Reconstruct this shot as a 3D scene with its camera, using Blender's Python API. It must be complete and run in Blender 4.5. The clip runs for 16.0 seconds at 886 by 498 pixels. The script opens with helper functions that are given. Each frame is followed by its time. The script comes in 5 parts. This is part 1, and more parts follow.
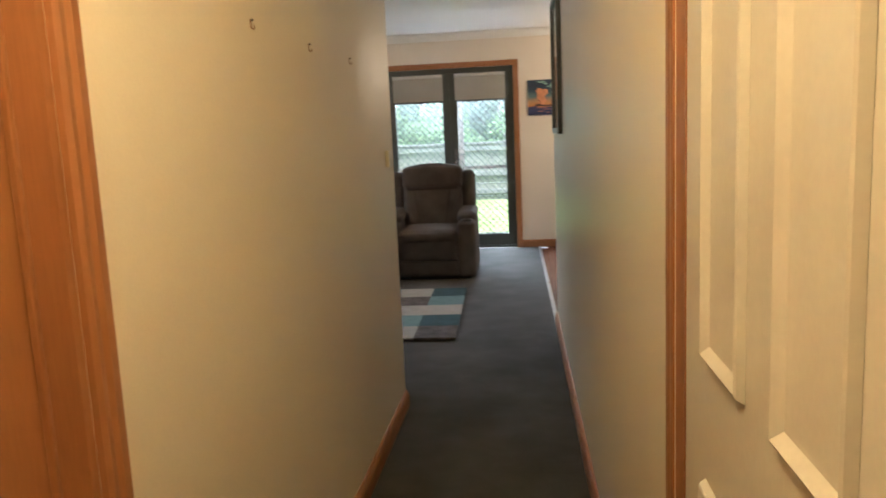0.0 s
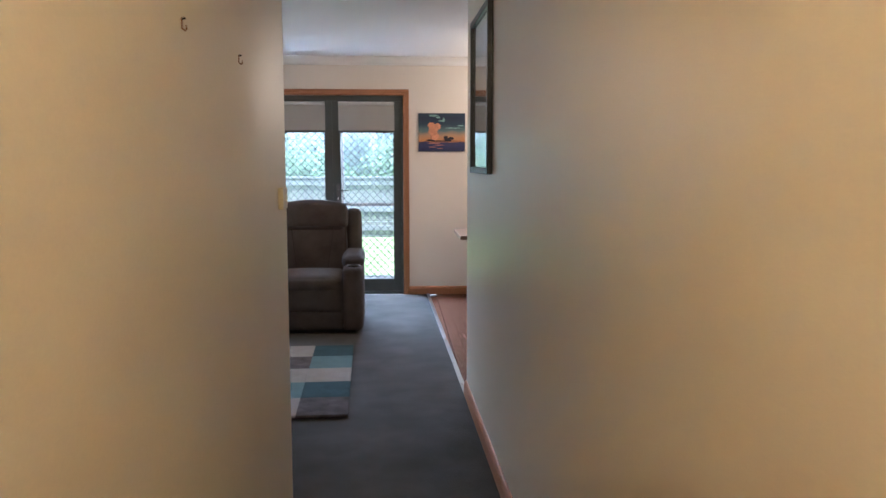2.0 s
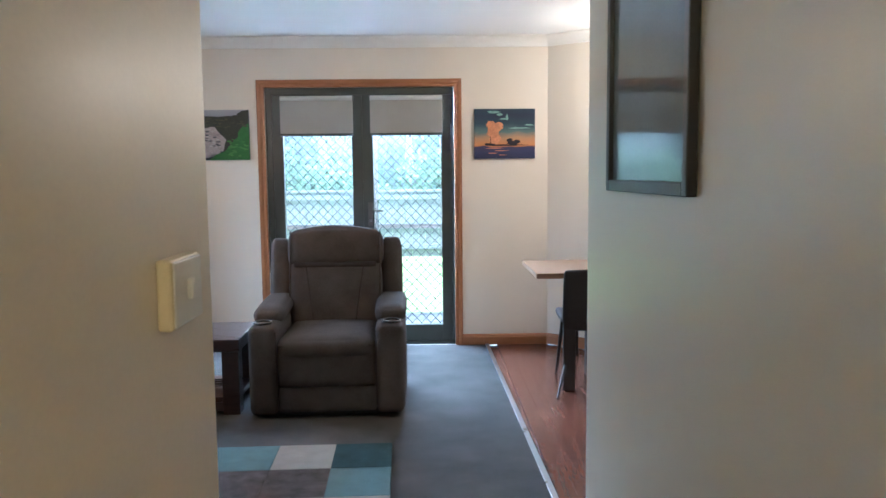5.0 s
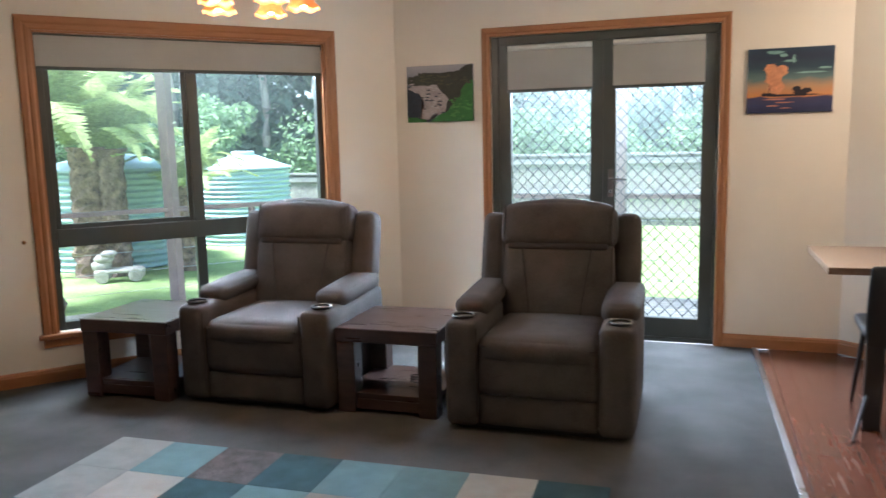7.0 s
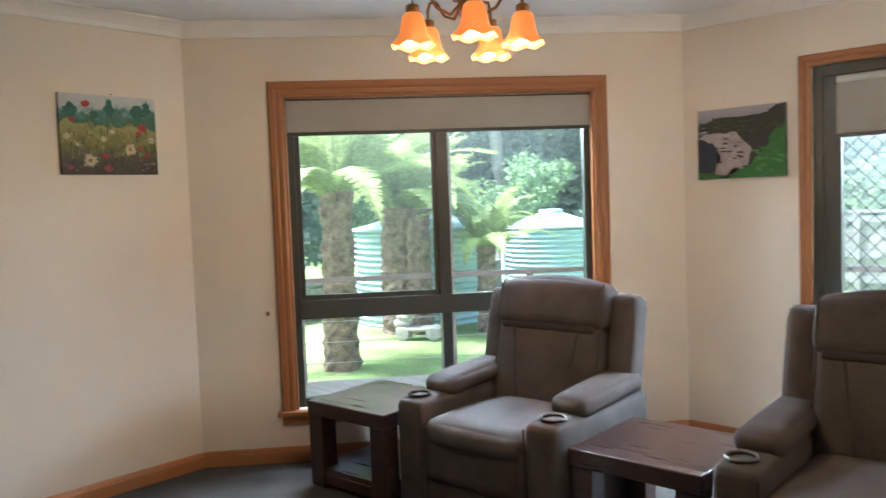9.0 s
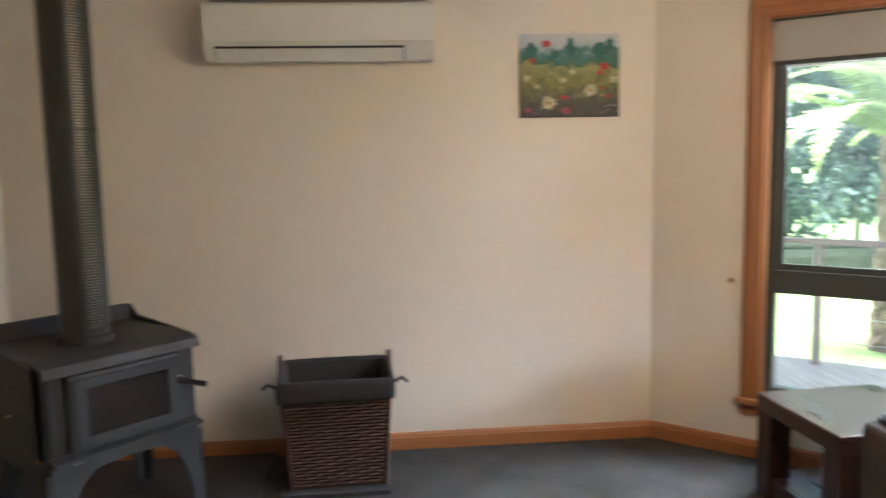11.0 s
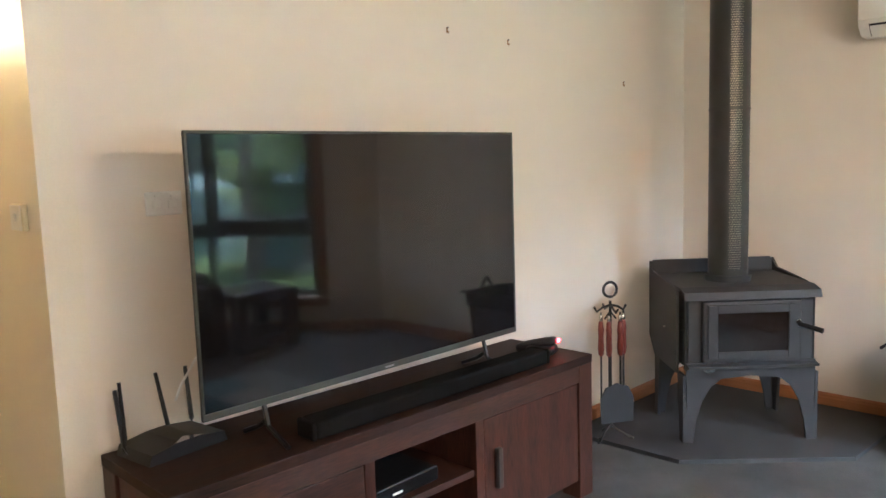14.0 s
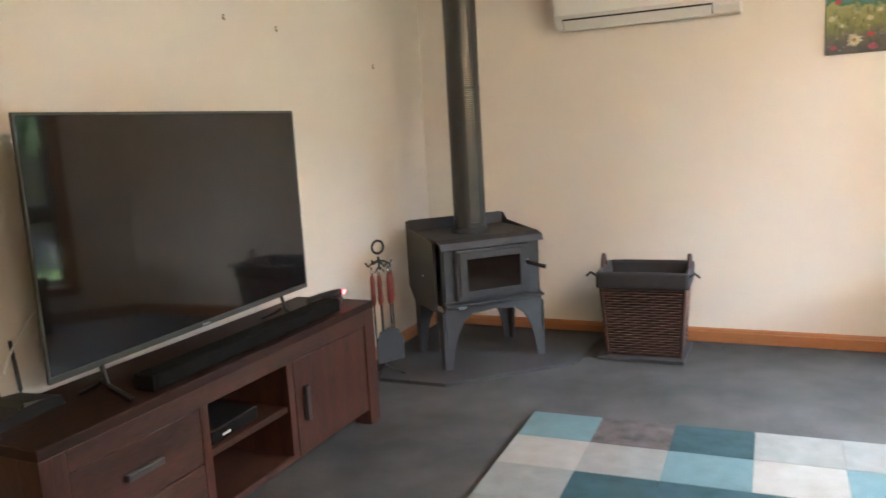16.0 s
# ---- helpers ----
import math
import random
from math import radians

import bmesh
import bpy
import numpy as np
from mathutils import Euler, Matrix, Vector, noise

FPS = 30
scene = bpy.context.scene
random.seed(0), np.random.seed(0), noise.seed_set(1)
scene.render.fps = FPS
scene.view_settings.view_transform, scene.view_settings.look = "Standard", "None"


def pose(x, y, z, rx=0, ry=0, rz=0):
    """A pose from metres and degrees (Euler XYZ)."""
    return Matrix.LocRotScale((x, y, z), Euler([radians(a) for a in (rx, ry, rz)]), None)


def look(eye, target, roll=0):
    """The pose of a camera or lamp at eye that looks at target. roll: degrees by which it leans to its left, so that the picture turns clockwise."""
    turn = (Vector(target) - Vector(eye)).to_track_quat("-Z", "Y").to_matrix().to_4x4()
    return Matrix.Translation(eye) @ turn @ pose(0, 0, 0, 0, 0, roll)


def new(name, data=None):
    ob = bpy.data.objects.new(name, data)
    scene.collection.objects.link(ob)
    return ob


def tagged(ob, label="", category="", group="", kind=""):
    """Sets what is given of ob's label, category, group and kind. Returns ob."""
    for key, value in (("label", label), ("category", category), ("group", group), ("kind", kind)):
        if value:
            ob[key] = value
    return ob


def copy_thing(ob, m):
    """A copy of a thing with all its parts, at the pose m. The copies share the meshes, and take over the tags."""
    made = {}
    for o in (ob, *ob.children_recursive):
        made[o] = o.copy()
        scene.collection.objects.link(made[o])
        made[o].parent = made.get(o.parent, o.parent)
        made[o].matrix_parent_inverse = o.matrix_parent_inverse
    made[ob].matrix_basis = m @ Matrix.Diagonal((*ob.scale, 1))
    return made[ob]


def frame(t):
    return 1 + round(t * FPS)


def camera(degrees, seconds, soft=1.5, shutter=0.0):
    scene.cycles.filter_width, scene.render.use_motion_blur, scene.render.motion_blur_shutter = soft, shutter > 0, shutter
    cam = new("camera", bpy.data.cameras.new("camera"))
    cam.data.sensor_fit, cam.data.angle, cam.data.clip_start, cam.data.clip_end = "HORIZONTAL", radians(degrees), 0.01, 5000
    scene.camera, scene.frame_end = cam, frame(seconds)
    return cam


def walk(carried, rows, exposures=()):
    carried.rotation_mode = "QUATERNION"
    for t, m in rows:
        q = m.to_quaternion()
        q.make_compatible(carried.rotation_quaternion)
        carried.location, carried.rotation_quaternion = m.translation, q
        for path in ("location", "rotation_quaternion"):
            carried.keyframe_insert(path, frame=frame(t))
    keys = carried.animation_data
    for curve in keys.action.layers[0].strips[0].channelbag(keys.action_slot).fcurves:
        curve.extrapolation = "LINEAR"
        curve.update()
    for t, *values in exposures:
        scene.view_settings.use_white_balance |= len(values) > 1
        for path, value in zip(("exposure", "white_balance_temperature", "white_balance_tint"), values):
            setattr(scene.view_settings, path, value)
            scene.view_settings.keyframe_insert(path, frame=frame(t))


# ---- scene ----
cam = camera(59.9, 16.0, shutter=0.4)
PATH = [
    (0, (1.764, -0.08, 1.413), (1.532, 1.883, 1.108), -2.6),
    (0.5, (1.682, 0.03, 1.405), (1.636, 1.998, 1.05), -1.0),
    (1, (1.631, 0.241, 1.403), (1.617, 2.223, 1.136), -0.9),
    (1.5, (1.575, 0.473, 1.414), (1.602, 2.459, 1.181), 0.0),
    (2, (1.497, 0.767, 1.419), (1.621, 2.751, 1.195), 0.0),
    (2.5, (1.472, 1.086, 1.404), (1.615, 3.07, 1.192), 0.1),
    (3, (1.456, 1.418, 1.421), (1.537, 3.407, 1.228), 0.4),
    (5.3, (1.374, 2.844, 1.417), (1.39, 4.835, 1.221), -1.0),
    (5.5, (1.379, 2.933, 1.41), (1.348, 4.92, 1.187), -1.0),
    (6, (1.47, 3.183, 1.413), (1.239, 5.151, 1.144), 0.6),
    (6.5, (1.53, 3.411, 1.404), (1.079, 5.339, 1.125), 0.9),
    (7, (1.487, 3.638, 1.412), (0.854, 5.515, 1.132), -1.3),
    (7.5, (1.462, 3.865, 1.41), (0.645, 5.672, 1.15), -2.2),
    (8, (1.508, 4.141, 1.438), (0.507, 5.855, 1.19), -0.8),
    (8.5, (1.46, 4.348, 1.426), (0.307, 5.971, 1.236), -1.4),
    (8.7, (1.439, 4.453, 1.437), (0.2, 6.016, 1.286), -1.9),
    (10.8, (1.278, 5.354, 1.505), (-0.666, 5.75, 1.251), -0.9),
    (11, (1.248, 5.408, 1.482), (-0.731, 5.582, 1.248), -1.1),
    (11.5, (1.245, 5.365, 1.431), (-0.73, 5.08, 1.303), 0.1),
    (12, (1.322, 5.486, 1.448), (-0.515, 4.695, 1.436), -0.7),
    (12.5, (1.441, 5.567, 1.437), (-0.206, 4.433, 1.43), -1.6),
    (13, (1.567, 5.676, 1.422), (0.02, 4.413, 1.307), -2.1),
    (13.5, (1.65, 5.81, 1.418), (0.185, 4.462, 1.229), -1.9),
    (14, (1.765, 5.963, 1.416), (0.375, 4.543, 1.186), -1.8),
    (14.5, (1.908, 5.983, 1.425), (0.442, 4.644, 1.182), -2.9),
    (15, (2.09, 5.953, 1.407), (0.476, 4.798, 1.153), -4.4),
    (15.5, (2.183, 5.974, 1.421), (0.477, 4.969, 1.138), -3.9),
    (16, (2.294, 6.035, 1.406), (0.508, 5.191, 1.093), -3.3),
]
EXPOSURES = [
    (0.0, 2.05, 5500, 7),
    (0.5, 2.1, 4950, 12),
    (1.5, 2.0, 4850, 14),
    (3.2, 2.32, 4600, 12),
    (5.3, 2.4, 4500, 6),
    (7.0, 2.2, 5200, 9),
    (8.7, 2.3, 5350, 7),
    (10.8, 2.5, 5450, 9),
    (11.4, 3.1, 5350, 9),
    (12.0, 3.15, 5250, 8),
    (12.5, 3.45, 5150, 8),
    (13.5, 3.5, 5150, 9),
    (16.0, 3.32, 5400, 9),
]
walk(cam, [(t, look(eye, target, roll)) for t, eye, target, roll in PATH], EXPOSURES)

# ---- light ----
world = bpy.data.worlds.new("sky")
scene.world = world
world.use_nodes = True
wn = world.node_tree
sky = wn.nodes.new("ShaderNodeTexSky")
sky.sky_type = "NISHITA"
sky.sun_disc = False
sky.sun_elevation, sky.sun_rotation = radians(66), radians(-130)
sky.air_density, sky.dust_density = 1.0, 3.0
wn.nodes["Background"].inputs[1].default_value = 0.15
wn.links.new(sky.outputs[0], wn.nodes["Background"].inputs[0])


def lamp(name, kind, m, energy, color, size=0.1, size_y=None, angle=None):
    data = bpy.data.lights.new(name, kind)
    data.energy, data.color = energy, color
    if kind == "AREA":
        data.shape, data.size, data.size_y = "RECTANGLE", size, size_y or size
    elif kind == "SUN":
        data.angle = radians(angle)
    else:
        data.shadow_soft_size = size
    ob = new(name, data)
    ob.matrix_world = m
    return ob


lamp("sun", "SUN", look((0, 0, 0), (0.30, 0.24, -0.92)), 5.0, (1, 0.96, 0.9), angle=14)
WARM = (1.0, 0.66, 0.38)
for i in range(5):
    a = radians(31 + 72 * i)
    lamp("chandelier_lamp", "POINT", pose(-0.41 + 0.205 * math.cos(a), 6.74 + 0.205 * math.sin(a), 1.985), 1.55, WARM, 0.03)
lamp("hall_lamp", "POINT", pose(1.5, 0.45, 2.36), 12.5, (1.0, 0.68, 0.31), 0.09)
lamp("dining_lamp", "POINT", pose(2.95, 8.05, 2.05), 8.5, (1.0, 0.72, 0.46), 0.12)
# skylight that comes in under the veranda roof, over the blinds
DAY = (0.90, 0.96, 1.0)
lamp("skylight_doors", "AREA", look((0.83, 9.50, 1.98), (0.83, 7.6, 0.2)), 84, DAY, 1.3, 0.3)
lamp("skylight_window", "AREA", look((-1.97, 8.29, 2.14), (-0.55, 7.02, 0.4)), 24, DAY, 1.4, 0.4)

# ---- materials ----
def mat(name, color, rough=0.6, metal=0.0, var=0.12, scale=6.0, fine=120.0, bump=0.15, spec=0.5, dark=None, stretch=None, detail=4.0, depth=0.004):
    """A surface with a coarse and a fine variation of its colour, and fine relief. stretch: grain runs along an axis."""
    m = bpy.data.materials.new(name)
    m.use_nodes = True
    n, l = m.node_tree.nodes, m.node_tree.links
    p = n["Principled BSDF"]
    p.inputs["Roughness"].default_value, p.inputs["Metallic"].default_value = rough, metal
    p.inputs["Specular IOR Level"].default_value = spec
    co = n.new("ShaderNodeTexCoord")
    mp = n.new("ShaderNodeMapping")
    l.new(co.outputs["Object"], mp.inputs["Vector"])
    if stretch:
        mp.inputs["Scale"].default_value = stretch
    info = n.new("ShaderNodeObjectInfo")
    off = n.new("ShaderNodeVectorMath")
    off.operation = "SCALE"
    off.inputs[0].default_value = (7.3, 5.1, 3.7)
    l.new(info.outputs["Random"], off.inputs["Scale"])
    l.new(off.outputs[0], mp.inputs["Location"])
    a, b = n.new("ShaderNodeTexNoise"), n.new("ShaderNodeTexNoise")
    for t, s in ((a, scale), (b, fine)):
        t.inputs["Scale"].default_value, t.inputs["Detail"].default_value = s, detail
        l.new(mp.outputs[0], t.inputs["Vector"])
    mixv = n.new("ShaderNodeMath")
    mixv.operation = "MULTIPLY_ADD"
    l.new(b.outputs["Fac"], mixv.inputs[0])
    mixv.inputs[1].default_value = 0.5
    half = n.new("ShaderNodeMath")
    half.operation = "MULTIPLY"
    half.inputs[1].default_value = 0.5
    l.new(a.outputs["Fac"], half.inputs[0])
    l.new(half.outputs[0], mixv.inputs[2])
    ramp = n.new("ShaderNodeValToRGB")
    lo = dark or tuple(c * (1 - var * 2) for c in color)
    hi = tuple(min(1, c * (1 + var)) for c in color)
    ramp.color_ramp.elements[0].position, ramp.color_ramp.elements[1].position = 0.3, 0.7
    ramp.color_ramp.elements[0].color = (*lo, 1)
    ramp.color_ramp.elements[1].color = (*hi, 1)
    l.new(mixv.outputs[0], ramp.inputs[0])
    l.new(ramp.outputs[0], p.inputs["Base Color"])
    rr = n.new("ShaderNodeMapRange")
    rr.inputs["To Min"].default_value, rr.inputs["To Max"].default_value = max(0.02, rough - 0.08), min(1, rough + 0.08)
    l.new(a.outputs["Fac"], rr.inputs["Value"])
    l.new(rr.outputs[0], p.inputs["Roughness"])
    if bump:
        bp = n.new("ShaderNodeBump")
        bp.inputs["Strength"].default_value, bp.inputs["Distance"].default_value = bump, depth
        l.new(b.outputs["Fac"], bp.inputs["Height"])
        l.new(bp.outputs[0], p.inputs["Normal"])
    return m


def glow(name, color, strength):
    m = bpy.data.materials.new(name)
    m.use_nodes = True
    p = m.node_tree.nodes["Principled BSDF"]
    p.inputs["Base Color"].default_value = (*color, 1)
    p.inputs["Emission Color"].default_value = (*color, 1)
    p.inputs["Emission Strength"].default_value = strength
    return m


def glass_mat(name, tint=(0.97, 1.0, 0.99), rough=0.0):
    m = bpy.data.materials.new(name)
    m.use_nodes = True
    p = m.node_tree.nodes["Principled BSDF"]
    p.inputs["Base Color"].default_value = (*tint, 1)
    p.inputs["Transmission Weight"].default_value = 1
    p.inputs["Roughness"].default_value = rough
    p.inputs["IOR"].default_value = 1.05
    return m


M = dict(
    wall=mat("wall_paint", (0.74, 0.665, 0.56), 0.5, var=0.025, scale=1.3, fine=260, bump=0.06, depth=0.002),
    hall_wall=mat("hall_wall_paint", (0.74, 0.67, 0.54), 0.36, var=0.03, scale=1.3, fine=200, bump=0.08, depth=0.002),
    ceiling=mat("ceiling_paint", (0.82, 0.81, 0.78), 0.8, var=0.02, scale=1.5, fine=200, bump=0.05),
    cornice=mat("cornice_paint", (0.82, 0.8, 0.75), 0.6, var=0.02, scale=3, fine=150, bump=0.03),
    trim=mat("stained_pine", (0.31, 0.128, 0.043), 0.38, var=0.07, scale=4, fine=30, bump=0.06, stretch=(6, 6, 0.5)),
    trim_h=mat("stained_pine_lengthwise", (0.36, 0.15, 0.052), 0.38, var=0.08, scale=4, fine=30, bump=0.06, stretch=(0.6, 0.6, 8)),
    carpet=mat("charcoal_carpet", (0.094, 0.090, 0.084), 0.95, var=0.3, scale=3.2, fine=420, bump=0.9, spec=0.1, depth=0.006),
    plank=mat("merbau_plank", (0.12, 0.043, 0.024), 0.24, var=0.18, scale=1.6, fine=16, bump=0.05, stretch=(14, 1.0, 14)),
    alu=mat("dark_green_grey_aluminium", (0.05, 0.055, 0.047), 0.42, var=0.1, scale=8, fine=300, bump=0.03),
    steel=mat("brushed_steel", (0.42, 0.42, 0.42), 0.3, 1.0, var=0.08, fine=200, bump=0.03),
    blind=mat("grey_blind_fabric", (0.36, 0.345, 0.31), 0.85, var=0.06, scale=4, fine=600, bump=0.2),
    tube=mat("white_roller_tube", (0.55, 0.55, 0.53), 0.5, var=0.04),
    mesh=mat("black_security_mesh", (0.02, 0.022, 0.022), 0.5, var=0.1),
    glass=glass_mat("clear_glass"),
    white_door=mat("cream_door_enamel", (0.58, 0.54, 0.45), 0.3, var=0.03, scale=4, fine=90, bump=0.05),
    plastic_white=mat("white_plastic", (0.75, 0.74, 0.7), 0.35, var=0.03),
    leather=mat("grey_brown_suede", (0.080, 0.069, 0.063), 0.86, var=0.26, scale=6, fine=260, bump=0.3, spec=0.22),
    leather_dark=mat("dark_seam_and_shade_suede", (0.05, 0.043, 0.041), 0.8, var=0.15, fine=260, bump=0.2, spec=0.2),
    black=mat("black_plastic", (0.012, 0.012, 0.013), 0.35, var=0.15),
    screen=mat("black_glossy_screen", (0.008, 0.008, 0.009), 0.0, var=0.05, bump=0, spec=0.55),
    dark_wood=mat("dark_espresso_wood", (0.048, 0.024, 0.018), 0.3, var=0.3, scale=3, fine=30, bump=0.06, stretch=(1, 10, 10)),
    red_wood=mat("red_brown_acacia", (0.055, 0.020, 0.011), 0.45, var=0.42, scale=2.4, fine=22, bump=0.1, stretch=(1, 9, 9)),
    red_wood_v=mat("red_brown_acacia_upright", (0.062, 0.021, 0.012), 0.42, var=0.42, scale=2.4, fine=22, bump=0.1, stretch=(9, 9, 1)),
    red_wood_top=mat("dark_acacia_top", (0.030, 0.012, 0.007), 0.55, spec=0.25, var=0.42, scale=2.4, fine=22, bump=0.1, stretch=(1, 9, 9)),
    speaker_cloth=mat("black_speaker_cloth", (0.010, 0.010, 0.010), 0.85, var=0.2, fine=500, bump=0.3, spec=0.05),
    iron=mat("charcoal_stove_paint", (0.034, 0.035, 0.037), 0.6, var=0.18, scale=5, fine=320, bump=0.15),
    flue=mat("black_flue_enamel", (0.032, 0.031, 0.028), 0.42, var=0.15, scale=5, fine=200, bump=0.05),
    fire_glass=mat("smoked_fire_glass", (0.016, 0.011, 0.009), 0.12, var=0.35, scale=9, bump=0),
    wicker=mat("dark_brown_wicker", (0.055, 0.024, 0.018), 0.5, var=0.35, scale=9, fine=80, bump=0.3),
    liner=mat("black_cloth_liner", (0.03, 0.027, 0.027), 0.9, var=0.2, scale=10, fine=300, bump=0.3),
    slate=mat("charcoal_hearth_tile", (0.04, 0.039, 0.04), 0.7, var=0.2, scale=5, fine=150, bump=0.2),
    switch=mat("lamplit_plastic", (0.74, 0.66, 0.44), 0.3, var=0.03),
    ac=mat("off_white_ac_plastic", (0.72, 0.7, 0.64), 0.4, var=0.02),
    brass=mat("antique_brass", (0.32, 0.17, 0.07), 0.35, 1.0, var=0.2),
    handle_red=mat("red_brown_turned_handle", (0.16, 0.03, 0.018), 0.3, var=0.2),
    dull=mat("dull_pewter", (0.13, 0.12, 0.11), 0.45, 0.8, var=0.1),
    chrome=mat("chrome", (0.7, 0.7, 0.7), 0.12, 1.0, var=0.03, bump=0),
)


# ---- mesh helpers ----
def part(name, bm, material, parent=None, label="", smooth=False):
    me = bpy.data.meshes.new(name)
    bmesh.ops.recalc_face_normals(bm, faces=bm.faces)
    if smooth:
        for f in bm.faces:
            f.smooth = True
    bm.to_mesh(me)
    bm.free()
    if smooth:
        me.set_sharp_from_angle(angle=radians(42))
    me.materials.append(material)
    ob = new(name, me)
    if parent:
        ob.parent = parent
    if label:
        ob["label"] = label
    return ob


def thing(name, m, label, category, group="", kind=""):
    ob = new(name)
    ob.matrix_world = m
    ob.empty_display_size = 0.1
    return tagged(ob, label, category, group, kind)


def box(bm, x0, x1, y0, y1, z0, z1, bevel=0.0, seg=2, m=None):
    """A block between two corners, with rounded edges."""
    r = bmesh.ops.create_cube(bm, size=1)
    vs = r["verts"]
    for v in vs:
        v.co = Vector((x0 + (v.co.x + 0.5) * (x1 - x0), y0 + (v.co.y + 0.5) * (y1 - y0), z0 + (v.co.z + 0.5) * (z1 - z0)))
        if m:
            v.co = m @ v.co
    if bevel:
        es = list({e for v in vs for e in v.link_edges})
        bmesh.ops.bevel(bm, geom=es, offset=bevel, segments=seg, affect="EDGES", profile=0.5)
    return bm


def prism(bm, pts, z0, z1, axis="z", m=None):
    """Extrudes a closed outline. axis: the direction of extrusion; the outline's two numbers are the other axes in order."""
    def put(p, h):
        c = {"z": (p[0], p[1], h), "y": (p[0], h, p[1]), "x": (h, p[0], p[1])}[axis]
        return bm.verts.new(m @ Vector(c) if m else c)
    lo, hi = [put(p, z0) for p in pts], [put(p, z1) for p in pts]
    bm.faces.new(lo[::-1]), bm.faces.new(hi)
    for i in range(len(pts)):
        j = (i + 1) % len(pts)
        bm.faces.new((lo[i], lo[j], hi[j], hi[i]))
    return bm


def lathe(bm, profile, seg=24, m=None, closed=True):
    """Turns a profile of (radius, height) round z."""
    rings = []
    for r, z in profile:
        rings.append([bm.verts.new((m or Matrix()) @ Vector((max(r, 1e-4) * math.cos(a), max(r, 1e-4) * math.sin(a), z)))
                      for a in (2 * math.pi * i / seg for i in range(seg))])
    for a, b in zip(rings, rings[1:]):
        for i in range(seg):
            bm.faces.new((a[i], a[(i + 1) % seg], b[(i + 1) % seg], b[i]))
    if closed:
        bm.faces.new(rings[0][::-1]), bm.faces.new(rings[-1])
    return bm


def tube(bm, pts, r, seg=8, r1=None, cap=True):
    """A round bar along a line of points."""
    pts = [Vector(p) for p in pts]
    rings = []
    for i, p in enumerate(pts):
        d = (pts[min(i + 1, len(pts) - 1)] - pts[max(i - 1, 0)]).normalized()
        q = d.to_track_quat("Z", "Y")
        k = r if r1 is None else r + (r1 - r) * i / (len(pts) - 1)
        rings.append([bm.verts.new(p + q @ Vector((k * math.cos(a), k * math.sin(a), 0))) for a in (2 * math.pi * j / seg for j in range(seg))])
    for a, b in zip(rings, rings[1:]):
        for i in range(seg):
            bm.faces.new((a[i], a[(i + 1) % seg], b[(i + 1) % seg], b[i]))
    if cap:
        bm.faces.new(rings[0][::-1]), bm.faces.new(rings[-1])
    return bm


def soft(bm, x0, x1, y0, y1, z0, z1, r=0.05, puff=0.0, n=10, m=None):
    """A padded block: rounded corners of radius r, faces that bulge by puff."""
    s = Vector((x1 - x0, y1 - y0, z1 - z0)) / 2
    c = Vector((x0 + x1, y0 + y1, z0 + z1)) / 2
    r = min(r, *(k * 0.98 for k in s))
    vs = {}

    def vert(p):
        k = tuple(round(q, 5) for q in p)
        if k not in vs:
            p = Vector(p)
            q = Vector([p[i] * s[i] for i in range(3)])
            inner = Vector([max(-(s[i] - r), min(s[i] - r, q[i])) for i in range(3)])
            d = q - inner
            o = inner + d.normalized() * r if d.length > 1e-7 else q
            for i in range(3):
                a, b = p[(i + 1) % 3], p[(i + 2) % 3]
                if abs(p[i]) > 0.999:
                    o[i] += math.copysign(puff, p[i]) * (1 - a * a) * (1 - b * b)
            o += c
            vs[k] = bm.verts.new(m @ o if m else o)
        return vs[k]
    g = [math.sin((2 * i / n - 1) * math.pi / 2) for i in range(n + 1)]
    for ax in range(3):
        for sg in (-1, 1):
            for i in range(n):
                for j in range(n):
                    q = []
                    for a, b in ((i, j), (i + 1, j), (i + 1, j + 1), (i, j + 1)):
                        p = [0, 0, 0]
                        p[ax], p[(ax + 1) % 3], p[(ax + 2) % 3] = sg, g[a], g[b]
                        q.append(vert(p))
                    bm.faces.new(q if sg > 0 else q[::-1])
    return bm


def leafy(m, amount=0.4):
    """Lets light through a leaf."""
    n, l = m.node_tree.nodes, m.node_tree.links
    out, p = n["Material Output"], n["Principled BSDF"]
    tr, mx = n.new("ShaderNodeBsdfTranslucent"), n.new("ShaderNodeMixShader")
    l.new(p.inputs["Base Color"].links[0].from_socket, tr.inputs["Color"])
    mx.inputs[0].default_value = amount
    l.new(p.outputs[0], mx.inputs[1])
    l.new(tr.outputs[0], mx.inputs[2])
    l.new(mx.outputs[0], out.inputs["Surface"])
    return m


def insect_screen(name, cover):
    """Fine fly mesh: mostly open, its pale share adds the glare haze over the view."""
    m = bpy.data.materials.new(name)
    m.use_nodes = True
    n, l = m.node_tree.nodes, m.node_tree.links
    tp, tl, mx = n.new("ShaderNodeBsdfTransparent"), n.new("ShaderNodeBsdfTranslucent"), n.new("ShaderNodeMixShader")
    tl.inputs["Color"].default_value = (0.62, 0.66, 0.6, 1)
    mx.inputs[0].default_value = cover
    l.new(tp.outputs[0], mx.inputs[1])
    l.new(tl.outputs[0], mx.inputs[2])
    l.new(mx.outputs[0], n["Material Output"].inputs["Surface"])
    return m


M["mesh_haze"] = insect_screen("insect_mesh_haze", 0.016)


def B():
    return bmesh.new()

